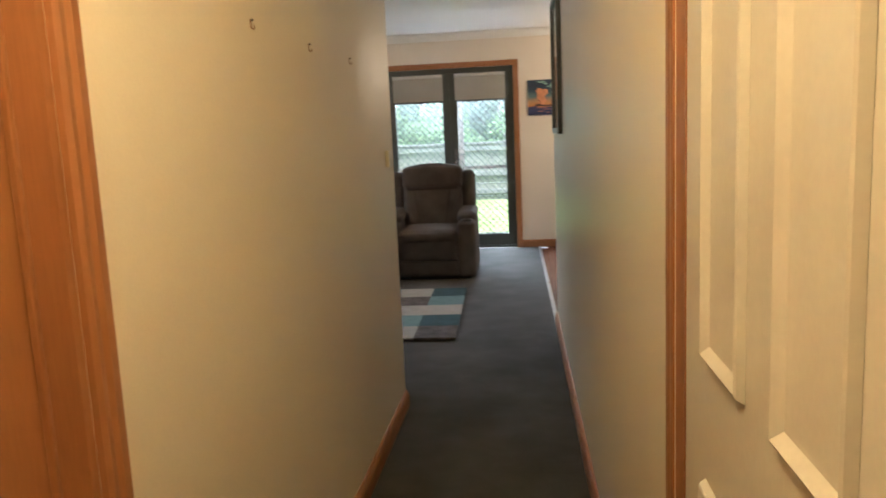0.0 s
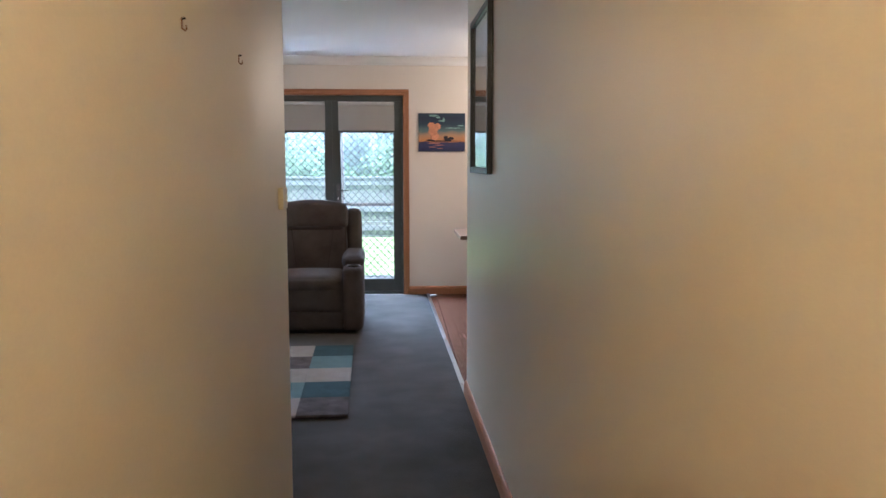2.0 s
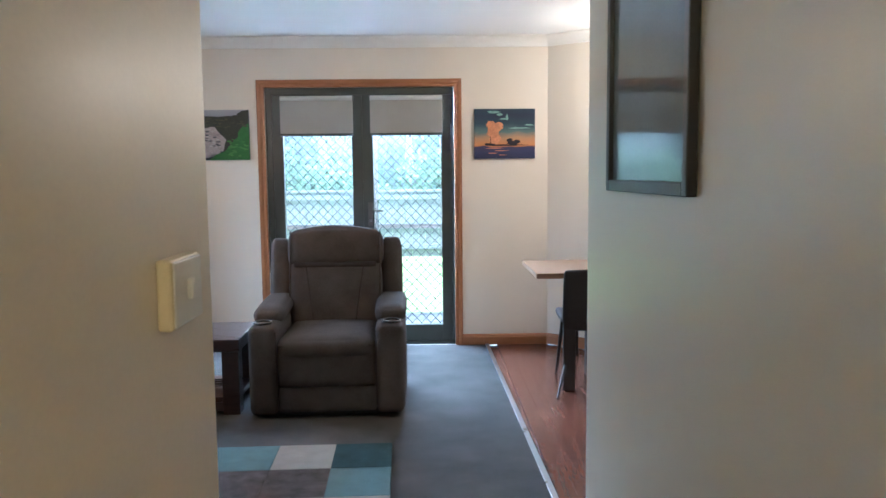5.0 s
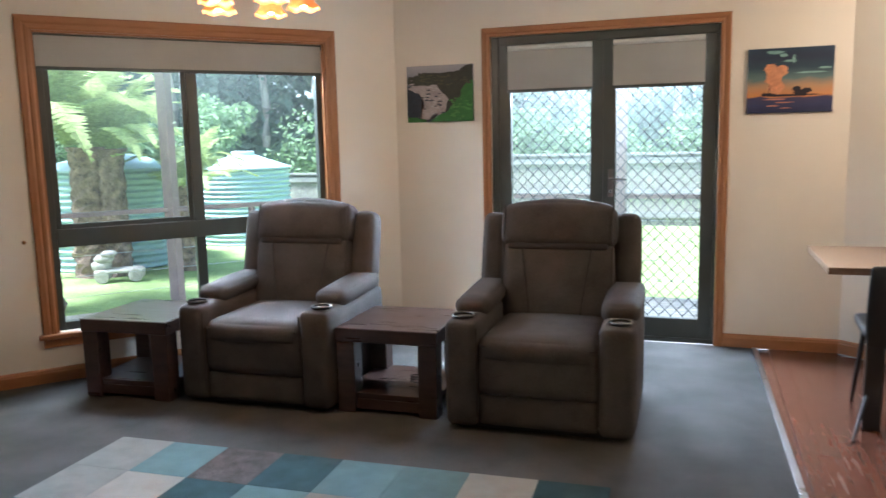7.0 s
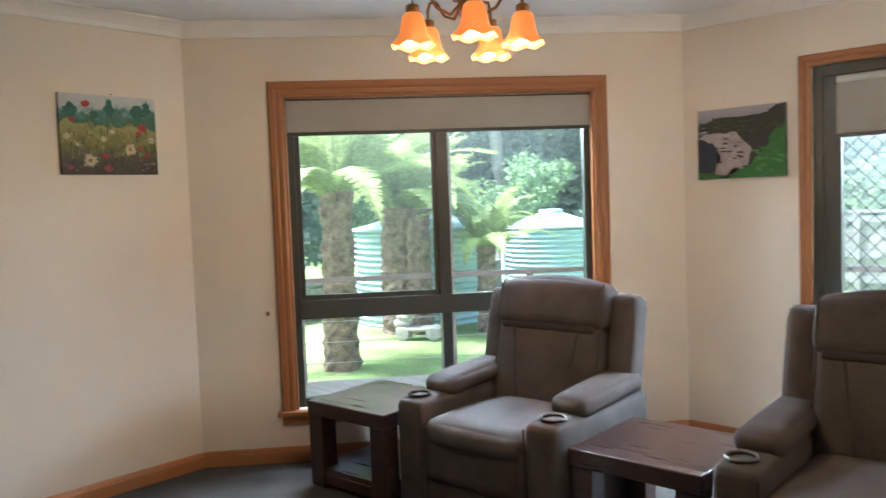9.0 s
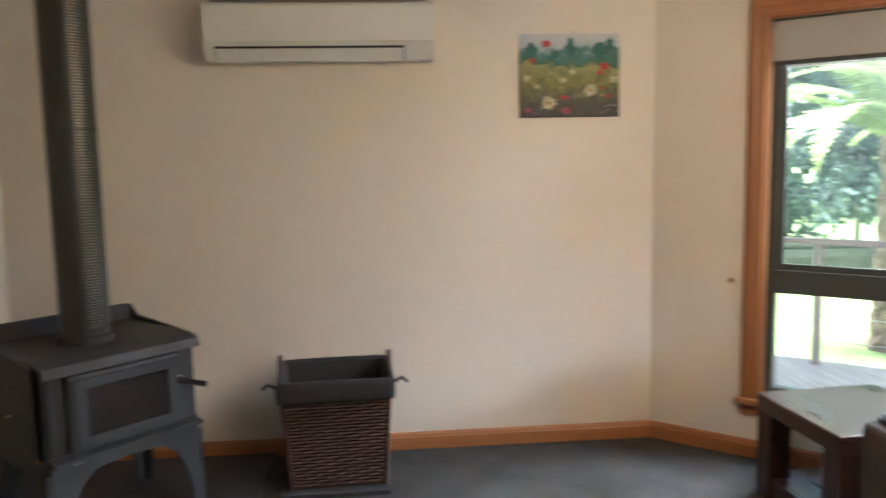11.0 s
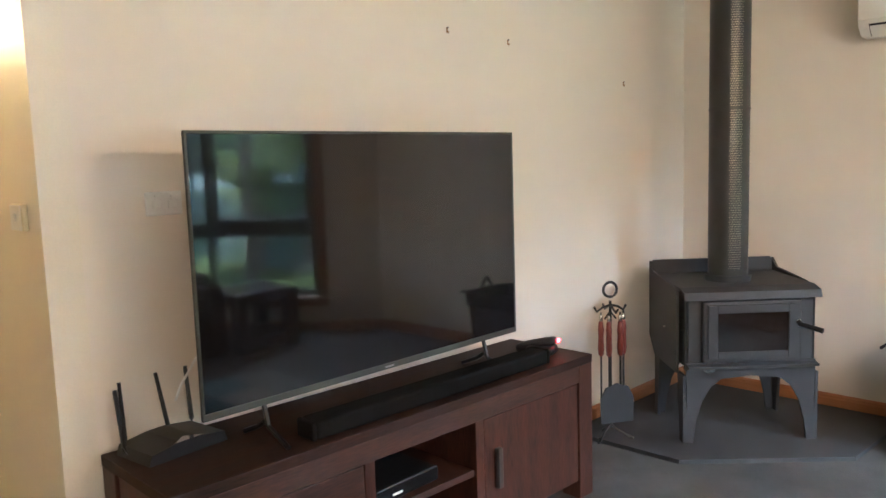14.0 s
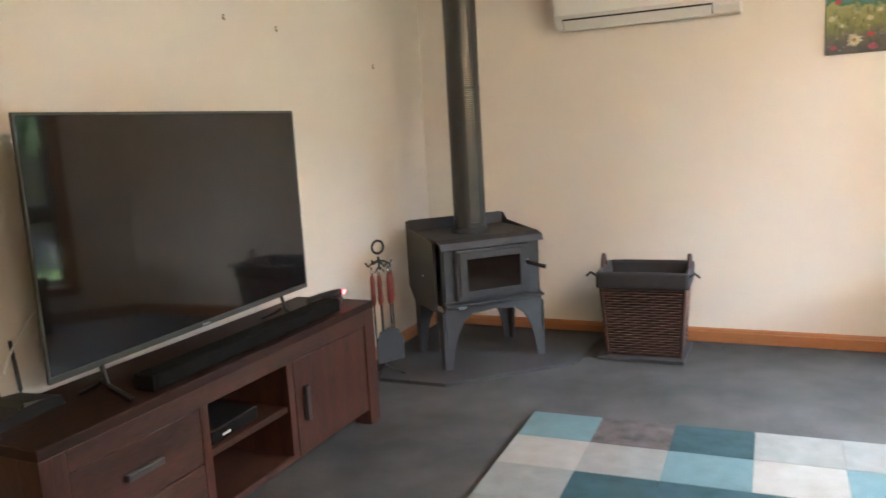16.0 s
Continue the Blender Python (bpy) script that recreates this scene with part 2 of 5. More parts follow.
# ---- structure ----
CEIL = 2.51
X_HP, Y_TV, Y_HC = -2.575, 3.64, 3.715     # the television wall runs slightly askew, from Y_HC at the hall to Y_TV
X_HL, X_HR = 1.086, 1.93
X_HE = 2.06                                 # the hall is a little wider at its far end
WA, WB = Vector((-2.575, 6.825, 0)), Vector((-0.66, 9.0, 0))
WC, WD = Vector((2.35, 9.0, 0)), Vector((4.45, 7.35, 0))


def along(a, b):
    """The frame of a wall: x runs from a to b along its inner face, y goes outwards (to the left of a to b), z up."""
    d = (b - a).normalized()
    return Matrix.Translation(a) @ Matrix(((d.x, -d.y, 0, 0), (d.y, d.x, 0, 0), (0, 0, 1, 0), (0, 0, 0, 1)))


def wall(name, a, b, label, openings=(), thick=0.12, material=None, top=CEIL, ends=(0, 0)):
    a, b = Vector((*a[:2], 0)), Vector((*b[:2], 0))
    m, length = along(a, b), (b - a).length
    bm = B()
    s = -ends[0]
    for s0, s1, z0, z1 in openings:
        box(bm, s, s0, 0, thick, 0, top)
        if z0 > 0:
            box(bm, s0, s1, 0, thick, 0, z0)
        box(bm, s0, s1, 0, thick, z1, top)
        s = s1
    box(bm, s, length + ends[1], 0, thick, 0, top)
    ob = part(name, bm, material or M["wall"])
    ob.matrix_world = m
    tagged(ob, label, "wall", kind="structure")
    return ob


BASE = [(0, 0), (-0.017, 0), (-0.017, 0.062), (-0.013, 0.07), (-0.013, 0.076), (-0.008, 0.084), (-0.004, 0.088), (0, 0.088)]


def run(name, a, b, profile, material, label, category, z=0.0, trim0=0.0, trim1=0.0, shear=(0, 0)):
    """A moulding along a wall from a to b. shear: how far each end runs on per metre of depth, for the mitres."""
    a, b = Vector((*a[:2], 0)), Vector((*b[:2], 0))
    length = (b - a).length
    bm = B()
    lo = [bm.verts.new((trim0 + shear[0] * -p[0], p[0] - 0.0005, p[1] + z)) for p in profile]
    hi = [bm.verts.new((length - trim1 - shear[1] * -p[0], p[0] - 0.0005, p[1] + z)) for p in profile]
    bm.faces.new(lo), bm.faces.new(hi[::-1])
    for i in range(len(profile)):
        j = (i + 1) % len(profile)
        bm.faces.new((lo[i], hi[i], hi[j], lo[j]))
    ob = part(name, bm, material)
    ob.matrix_world = along(a, b)
    return tagged(ob, label, category, kind="structure")


COVE = [(0, 0), (-0.085, 0), (-0.085, -0.008), (-0.06, -0.018), (-0.038, -0.034), (-0.02, -0.056), (-0.01, -0.08), (0, -0.082)]



def tv_wall(x, z):
    """A place on the television wall, facing the room."""
    f = (X_HL - x) / (X_HL - X_HP)
    return pose(x, Y_HC + (Y_TV - Y_HC) * f, z, 0, 0, 180 + math.degrees(math.atan2(Y_HC - Y_TV, X_HL - X_HP)))


CREAM = "smooth cream painted plaster wall"
wall("wall_tv", (X_HL, Y_HC), (X_HP, Y_TV), "cream plaster wall behind the television", ends=(-0.1, 0.12), thick=0.1)
wall("wall_heater", (X_HP, Y_TV), (X_HP, WA.y), "cream plaster wall with the air conditioner", thick=0.12, ends=(0, 0.03))
WIN = (0.54, 2.345, 0.30, 2.10)          # along the window wall
wall("wall_window", WA, WB, "cream plaster wall around the wide window", [WIN])
DOOR = (0.06 + 0.66, 1.59 + 0.66, 0.0, 2.12)
wall("wall_doors", WB, WC, "cream plaster wall around the glazed doors", [DOOR], ends=(0.03, 0.03))
wall("wall_dining", WC, WD, CREAM + " of the dining corner", ends=(0.03, 0.1))
wall("wall_dining_side", WD, (4.45, 5.36), CREAM + " beside the dining table", ends=(0, 0.1))
wall("wall_dining_back", (4.45, 5.36), (X_HR + 0.1, 5.36), CREAM + " behind the dining table")
DOOR_R, DOOR_L = (0.4, 1.228), (0.14, 0.978)
wall("wall_hall_right", (X_HR, 5.36), (X_HE, -2.2), "glossy cream hallway wall with a framed picture", [(5.36 - DOOR_R[1], 5.36 - DOOR_R[0], 0, 2.06)],
     thick=0.1, material=M["hall_wall"], ends=(0.0, 0))
wall("wall_hall_left", (X_HL, -2.2), (X_HL, Y_HC), "glossy cream hallway wall with a light switch", [(DOOR_L[0] + 2.2, DOOR_L[1] + 2.2, 0, 2.06)],
     thick=0.1, material=M["hall_wall"])
wall("wall_hall_end", (X_HE, -2.2), (X_HL, -2.2), CREAM + " closing the hallway", material=M["hall_wall"], ends=(0.1, 0.1))

OUT = [(X_HL - 0.1, -2.2), (X_HE + 0.1, -2.2), (X_HR + 0.1, 5.36), (4.45, 5.36), (WD.x, WD.y), (WC.x, WC.y), (WB.x, WB.y), (WA.x, WA.y), (X_HP, Y_TV), (X_HL - 0.1, Y_HC)]
bm = prism(B(), OUT, CEIL, CEIL + 0.12)
tagged(part("ceiling", bm, M["ceiling"]), "flat matt white plasterboard ceiling", "ceiling", kind="structure")
XW = 1.90                                   # carpet meets timber
bm = prism(B(), [(X_HL - 0.1, -2.2), (X_HE + 0.1, -2.2), (X_HR + 0.1, 5.36), (XW + 0.03, 5.36), (XW - 0.05, 9.0), (WB.x, WB.y), (WA.x, WA.y), (X_HP, Y_TV), (X_HL - 0.1, Y_HC)], -0.1, 0.0)
tagged(part("floor_carpet", bm, M["carpet"]), "dark charcoal grey cut-pile carpet", "carpet", kind="structure")
bm = prism(B(), [(XW + 0.03, 5.36), (4.45, 5.36), (WD.x, WD.y), (WC.x, WC.y), (XW - 0.05, 9.0)], -0.1, -0.014)
tagged(part("floor_timber", bm, M["plank"]), "reddish brown polished timber floor of the dining area", "floor", kind="structure")
bm = box(B(), -0.018, 0.012, 0, 3.64, 0.0, 0.006, bevel=0.002)
ob = part("floor_strip", bm, M["steel"])
ob.matrix_world = pose(XW + 0.03, 5.36, 0, 0, 0, math.degrees(math.atan2(0.08, 3.64)))
tagged(ob, "thin metal strip between carpet and timber", "trim", kind="structure")

for a, b, t0, t1, tag in (((X_HL, Y_HC), (X_HP, Y_TV), 0, 0, "tv"), ((X_HP, Y_TV), (X_HP, WA.y), 0, 0, "heater"), (WA, WB, 0, 0, "window"), (WB, (0.0, 9.0), 0, 0, "doors"),
                          ((1.65, 9.0), WC, 0, 0, "doors"), (WC, WD, 0, 0, "dining"), ((4.45, 5.36), (X_HR, 5.36), 0, 0, "dining"),
                          ((X_HR, 5.36), (X_HR + (X_HE - X_HR) * (5.36 - DOOR_R[1] - 0.07) / 7.56, DOOR_R[1] + 0.07), 0, 0, "hall"), ((X_HL, DOOR_L[1] + 0.07), (X_HL, Y_HC), 0, 0, "hall")):
    run("baseboard", a, b, BASE, M["trim_h"], "orange-brown stained timber skirting board", "baseboard", trim0=t0, trim1=t1, shear=(0, 0))
for a, b in (((X_HL, Y_HC), (X_HP, Y_TV)), ((X_HP, Y_TV), (X_HP, WA.y)), (WA, WB), (WB, WC), (WC, WD), (WD, (4.45, 5.36)), ((4.45, 5.36), (X_HR, 5.36)), ((X_HR, 5.36), (X_HE, -2.2)), ((X_HL, -2.2), (X_HL, Y_HC))):
    run("cornice", a, b, COVE, M["cornice"], "white coved plaster cornice", "cornice", z=CEIL)

# ---- openings: window, glazed doors, hall doors ----
ARCH = [(0, 0), (-0.012, 0), (-0.018, 0.008), (-0.018, 0.02), (-0.014, 0.026), (-0.02, 0.036), (-0.02, 0.055), (-0.012, 0.063), (0, 0.063)]


def architrave(parent, x0, x1, z0, z1, proud=1.0, wide=1.0):
    """Moulded casing with mitred corners round an opening; x0..x1 and z1 are its inner edges, in the wall's frame."""
    for name, pts in (("casing_side", ((x0, z0), (x0, z1), -1, 0)), ("casing_side", ((x1, z0), (x1, z1), 1, 0)), ("casing_head", ((x0, z1), (x1, z1), 0, 1))):
        (ax, az), (bx, bz), sx, sz = pts
        bm = B()
        lo, hi = [], []
        for d, o in ARCH:
            d, o = d * proud, o * wide
            if sz:
                lo.append(bm.verts.new((ax - o, d - 0.0005, az + o)))
                hi.append(bm.verts.new((bx + o, d - 0.0005, bz + o)))
            else:
                lo.append(bm.verts.new((ax + sx * o, d - 0.0005, az)))
                hi.append(bm.verts.new((bx + sx * o, d - 0.0005, bz + o)))
        bm.faces.new(lo), bm.faces.new(hi[::-1])
        for i in range(len(lo)):
            j = (i + 1) % len(lo)
            bm.faces.new((lo[i], hi[i], hi[j], lo[j]))
        part(name, bm, M["trim_h"] if sz else M["trim"], parent, "orange-brown stained moulded timber")


def frame_bars(parent, name, x0, x1, z0, z1, w, y0, y1, material):
    """Four bars round a rectangle, butted end to end."""
    for a in ((x0, x0 + w, z0, z1), (x1 - w, x1, z0, z1), (x0 + w, x1 - w, z1 - w, z1), (x0 + w, x1 - w, z0, z0 + w)):
        part(name, box(B(), a[0], a[1], y0, y1, a[2], a[3], 0.003), material, parent)


def pane(parent, x0, x1, z0, z1, y):
    ob = part("pane", box(B(), x0, x1, y, y + 0.004, z0, z1), M["glass"], parent, "clear window glass")
    ob.visible_shadow = False
    return ob


def roller_blind(m, x0, x1, z0, z1, label, tube_front=True):
    t = thing("roller_blind", m, label, "blind")
    part("fabric", box(B(), x0, x1, -0.003, 0.0, z0 + 0.02, z1 - 0.02, 0), M["blind"], t)
    part("bottom_bar", box(B(), x0, x1, -0.010, 0.004, z0, z0 + 0.022, 0.004), M["alu"], t, "dark bottom rail")
    if tube_front:
        part("roller_tube", lathe(B(), [(0.005, x0), (0.02, x0 + 0.002), (0.02, x1 - 0.002), (0.005, x1)], 16, m=Matrix(((0, 0, 1, 0), (1, 0, 0, 0.004), (0, 1, 0, z1 - 0.02), (0, 0, 0, 1)))), M["tube"], t, "white rolled end", smooth=True)
    for x in (x0 - 0.008, x1):
        part("bracket", box(B(), x, x + 0.008, -0.02, 0.03, z1 - 0.045, z1, 0.002), M["alu"], t)
    return t


# wide window
mw = along(WA, WB)
win = thing("window_1", mw, "wide dark aluminium window with a sliding sash and timber casing", "window", kind="structure")
W0, W1, WZ0, WZ1 = WIN
architrave(win, W0, W1, WZ0 - 0.03, WZ1, wide=1.3)
part("window_sill", box(B(), W0 - 0.105, W1 + 0.105, -0.045, 0.06, WZ0 - 0.03, WZ0 - 0.002, 0.006), M["trim_h"], win, "orange-brown timber sill")
part("apron", box(B(), W0 - 0.08, W1 + 0.08, -0.016, 0.0, WZ0 - 0.085, WZ0 - 0.03, 0.003), M["trim_h"], win)
frame_bars(win, "window_frame", W0, W1, WZ0, WZ1, 0.05, 0.05, 0.11, M["alu"])
part("transom", box(B(), W0 + 0.05, W1 - 0.05, 0.045, 0.11, 0.815, 0.925, 0.003), M["alu"], win)
WM = (W0 + W1) / 2
part("mullion", box(B(), WM - 0.035, WM + 0.035, 0.045, 0.11, 0.925, WZ1 - 0.05, 0.003), M["alu"], win)
part("mullion", box(B(), WM - 0.03, WM + 0.03, 0.045, 0.11, WZ0 + 0.05, 0.815, 0.003), M["alu"], win)
frame_bars(win, "sash_frame", W0 + 0.05, WM - 0.035, 0.925, WZ1 - 0.05, 0.03, 0.06, 0.085, M["alu"])
for x0, x1, z0, z1 in ((W0 + 0.05, WM - 0.035, 0.925, WZ1 - 0.05), (WM + 0.035, W1 - 0.05, 0.925, WZ1 - 0.05), (W0 + 0.05, WM - 0.03, WZ0 + 0.05, 0.815), (WM + 0.03, W1 - 0.05, WZ0 + 0.05, 0.815)):
    pane(win, x0 + 0.002, x1 - 0.002, z0 + 0.002, z1 - 0.002, 0.09)
for x0, x1, z0, z1 in ((W0 + 0.05, WM - 0.035, 0.925, WZ1 - 0.05), (WM + 0.035, W1 - 0.05, 0.925, WZ1 - 0.05), (W0 + 0.05, WM - 0.03, WZ0 + 0.05, 0.815), (WM + 0.03, W1 - 0.05, WZ0 + 0.05, 0.815)):
    o = part("insect_screen", box(B(), x0, x1, 0.102, 0.1025, z0, z1), M["mesh_haze"], win, "fine grey insect screen that adds a pale glare haze to the view")
    o.visible_shadow = False
for a in ((W0, W0 + 0.012, WZ0, WZ1), (W1 - 0.012, W1, WZ0, WZ1), (W0 + 0.012, W1 - 0.012, WZ1 - 0.012, WZ1)):
    part("reveal_board", box(B(), a[0], a[1], 0.0, 0.0495, a[2], a[3]), M["trim"], win)
roller_blind(mw @ pose(0, 0.03, 0), W0 + 0.016, W1 - 0.016, 1.875, WZ1 - 0.005, "grey fabric roller blind partly drawn over the wide window", False)

# glazed double doors
md = along(WB, WC)
DX = 0.66
fd = thing("door_1", md, "closed dark aluminium glazed double doors with diamond security mesh", "door", kind="structure")
architrave(fd, DX + 0.063, DX + 1.587, 0, 2.117)
fd_y0, fd_y1 = 0.02, 0.10
frame_bars_list = ((0.063, 0.115, 0, 2.117), (1.5685, 1.587, 0, 2.117), (0.115, 1.5685, 2.06, 2.117), (0.115, 1.5685, 0.0, 0.03))
for a in frame_bars_list:
    part("door_frame", box(B(), DX + a[0], DX + a[1], fd_y0, fd_y1, a[2], a[3], 0.003), M["alu"], fd)


def diamond_mesh(x0, x1, z0, z1, p, r=0.0028):
    """Crossing slanted strands cut to a rectangle, with a small knot where they meet."""
    bm = B()
    w, h = x1 - x0, z1 - z0
    k = 1.05
    for sgn in (1, -1):
        c = -h
        while c < w + h:
            # line x = c + sgn*(z)/k
            pts = []
            for z in (0, h):
                pts.append((c + sgn * z / k if sgn > 0 else c + h / k - z / k, z))
            (xa, za), (xb, zb) = pts
            t0, t1 = 0.0, 1.0
            dx = xb - xa
            for lim, s in ((0, 1), (w, -1)):
                va, vb = s * (xa - lim), s * (xb - lim)
                if va < 0 and vb < 0:
                    t0 = 2
                elif va < 0:
                    t0 = max(t0, va / (va - vb))
                elif vb < 0:
                    t1 = min(t1, va / (va - vb))
            if t0 < t1 - 0.01:
                tube(bm, [(x0 + xa + dx * t, sgn * 0.0015, z0 + za + (zb - za) * t) for t in (t0, t1)], r, 5)
            c += p
    return bm


for x0, x1, hinge in ((0.1155, 0.842, 0), (0.8425, 1.568, 1)):
    leaf = part("door_leaf", box(B(), DX + x0, DX + x0 + 0.085, 0.03, 0.075, 0.032, 2.0598, 0.002), M["alu"], fd)
    part("stile", box(B(), DX + x1 - 0.085, DX + x1, 0.03, 0.075, 0.032, 2.0598, 0.002), M["alu"], leaf)
    part("top_rail", box(B(), DX + x0 + 0.085, DX + x1 - 0.085, 0.03, 0.075, 1.98, 2.0598, 0.002), M["alu"], leaf)
    part("bottom_rail", box(B(), DX + x0 + 0.085, DX + x1 - 0.085, 0.03, 0.075, 0.032, 0.165, 0.003), M["alu"], leaf)
    pane(leaf, DX + x0 + 0.085, DX + x1 - 0.085, 0.165, 1.98, 0.048)
    s = part("security_mesh", diamond_mesh(DX + x0 + 0.087, DX + x1 - 0.087, 0.167, 1.978, 0.078), M["mesh"], leaf, "black diamond security mesh")
    s.location = (0, 0.082, 0)
    o = part("insect_screen", box(B(), DX + x0 + 0.087, DX + x1 - 0.087, 0.0865, 0.087, 0.167, 1.978), M["mesh_haze"], leaf, "fine grey insect screen that adds a pale glare haze to the view")
    o.visible_shadow = False
    roller_blind(md @ pose(0, 0.02, 0), DX + x0 + 0.066, DX + x1 - 0.072, 1.73, 2.055, "grey fabric roller blind rolled partly down over the door glass")
hx = DX + 0.897
hd = part("door_handle", box(B(), hx - 0.018, hx + 0.018, 0.018, 0.03, 1.0, 1.19, 0.004), M["dull"], fd, "grey metal lever handle")
part("lever", tube(tube(B(), [(hx, 0.02, 1.125), (hx, -0.03, 1.125)], 0.009, 10), [(hx - 0.006, -0.028, 1.125), (hx + 0.11, -0.028, 1.121)], 0.008, 10), M["dull"], hd, smooth=True)
part("lock_cylinder", lathe(B(), [(0.011, 0), (0.011, 0.01)], 14, m=pose(hx, 0.02, 1.04, 90)), M["chrome"], hd)
for z in (0.25, 1.05, 1.85):
    part("hinge", box(B(), DX + 1.557, DX + 1.577, 0.018, 0.03, z, z + 0.09, 0.003), M["alu"], fd)

# hall doors
mr = along(Vector((X_HR, 5.36, 0)), Vector((X_HE, -2.2, 0)))
hd1 = thing("door_2", mr, "closed cream panelled interior door in stained timber casing", "door", kind="structure")
a0, a1 = 5.36 - DOOR_R[1], 5.36 - DOOR_R[0]
architrave(hd1, a0, a1, 0, 2.06, 0.25)
for x in (a0, a1 - 0.07):
    part("jamb", box(B(), x, x + 0.07, 0.001, 0.1, 0, 2.06), M["trim"], hd1, "orange-brown stained jamb")
bm = box(B(), a0 + 0.072, a1 - 0.072, 0.012, 0.045, 0.008, 2.05, 0.002)
leaf = part("door_leaf", bm, M["white_door"], hd1)
leaf.location = (0, -0.009, 0)
pw = (a1 - a0 - 0.044)
for cx in (0.303, 0.6085):
    for z0, z1 in ((0.22, 0.89), (1.073, 1.94)):
        x = a0 + cx
        bm = B()
        hw = 0.095
        rings = []
        for o, d in ((0, 0.0), (0.005, -0.010), (0.009, -0.012), (0.024, -0.002), (0.03, -0.0015)):
            rings.append([bm.verts.new(p) for p in ((x - hw + o, 0.0115 + d, z0 + o), (x + hw - o, 0.0115 + d, z0 + o), (x + hw - o, 0.0115 + d, z1 - o), (x - hw + o, 0.0115 + d, z1 - o))])
        for r0, r1 in zip(rings, rings[1:]):
            for i in range(4):
                bm.faces.new((r0[i], r0[(i + 1) % 4], r1[(i + 1) % 4], r1[i]))
        bm.faces.new(rings[-1])
        part("door_panel", bm, M["white_door"], leaf, "raised moulded panel")
ml = along(Vector((X_HL, -2.2, 0)), Vector((X_HL, Y_HC, 0)))
hd2 = thing("door_3", ml, "stained timber door casing with a closed brown door", "door", kind="structure")
b0, b1 = DOOR_L[0] + 2.2, DOOR_L[1] + 2.2
architrave(hd2, b0, b1, 0, 2.06)
for x in (b0, b1 - 0.02):
    part("jamb", box(B(), x, x + 0.02, 0.0, 0.1, 0, 2.06), M["trim"], hd2, "orange-brown stained jamb")
part("door_stop", box(B(), b1 - 0.032, b1 - 0.02, 0.05, 0.062, 0, 2.05, 0.002), M["trim"], hd2)
part("door_leaf", box(B(), b0 + 0.022, b1 - 0.022, 0.063, 0.098, 0.008, 2.05, 0.002), M["trim"], hd2, "brown stained flush door")

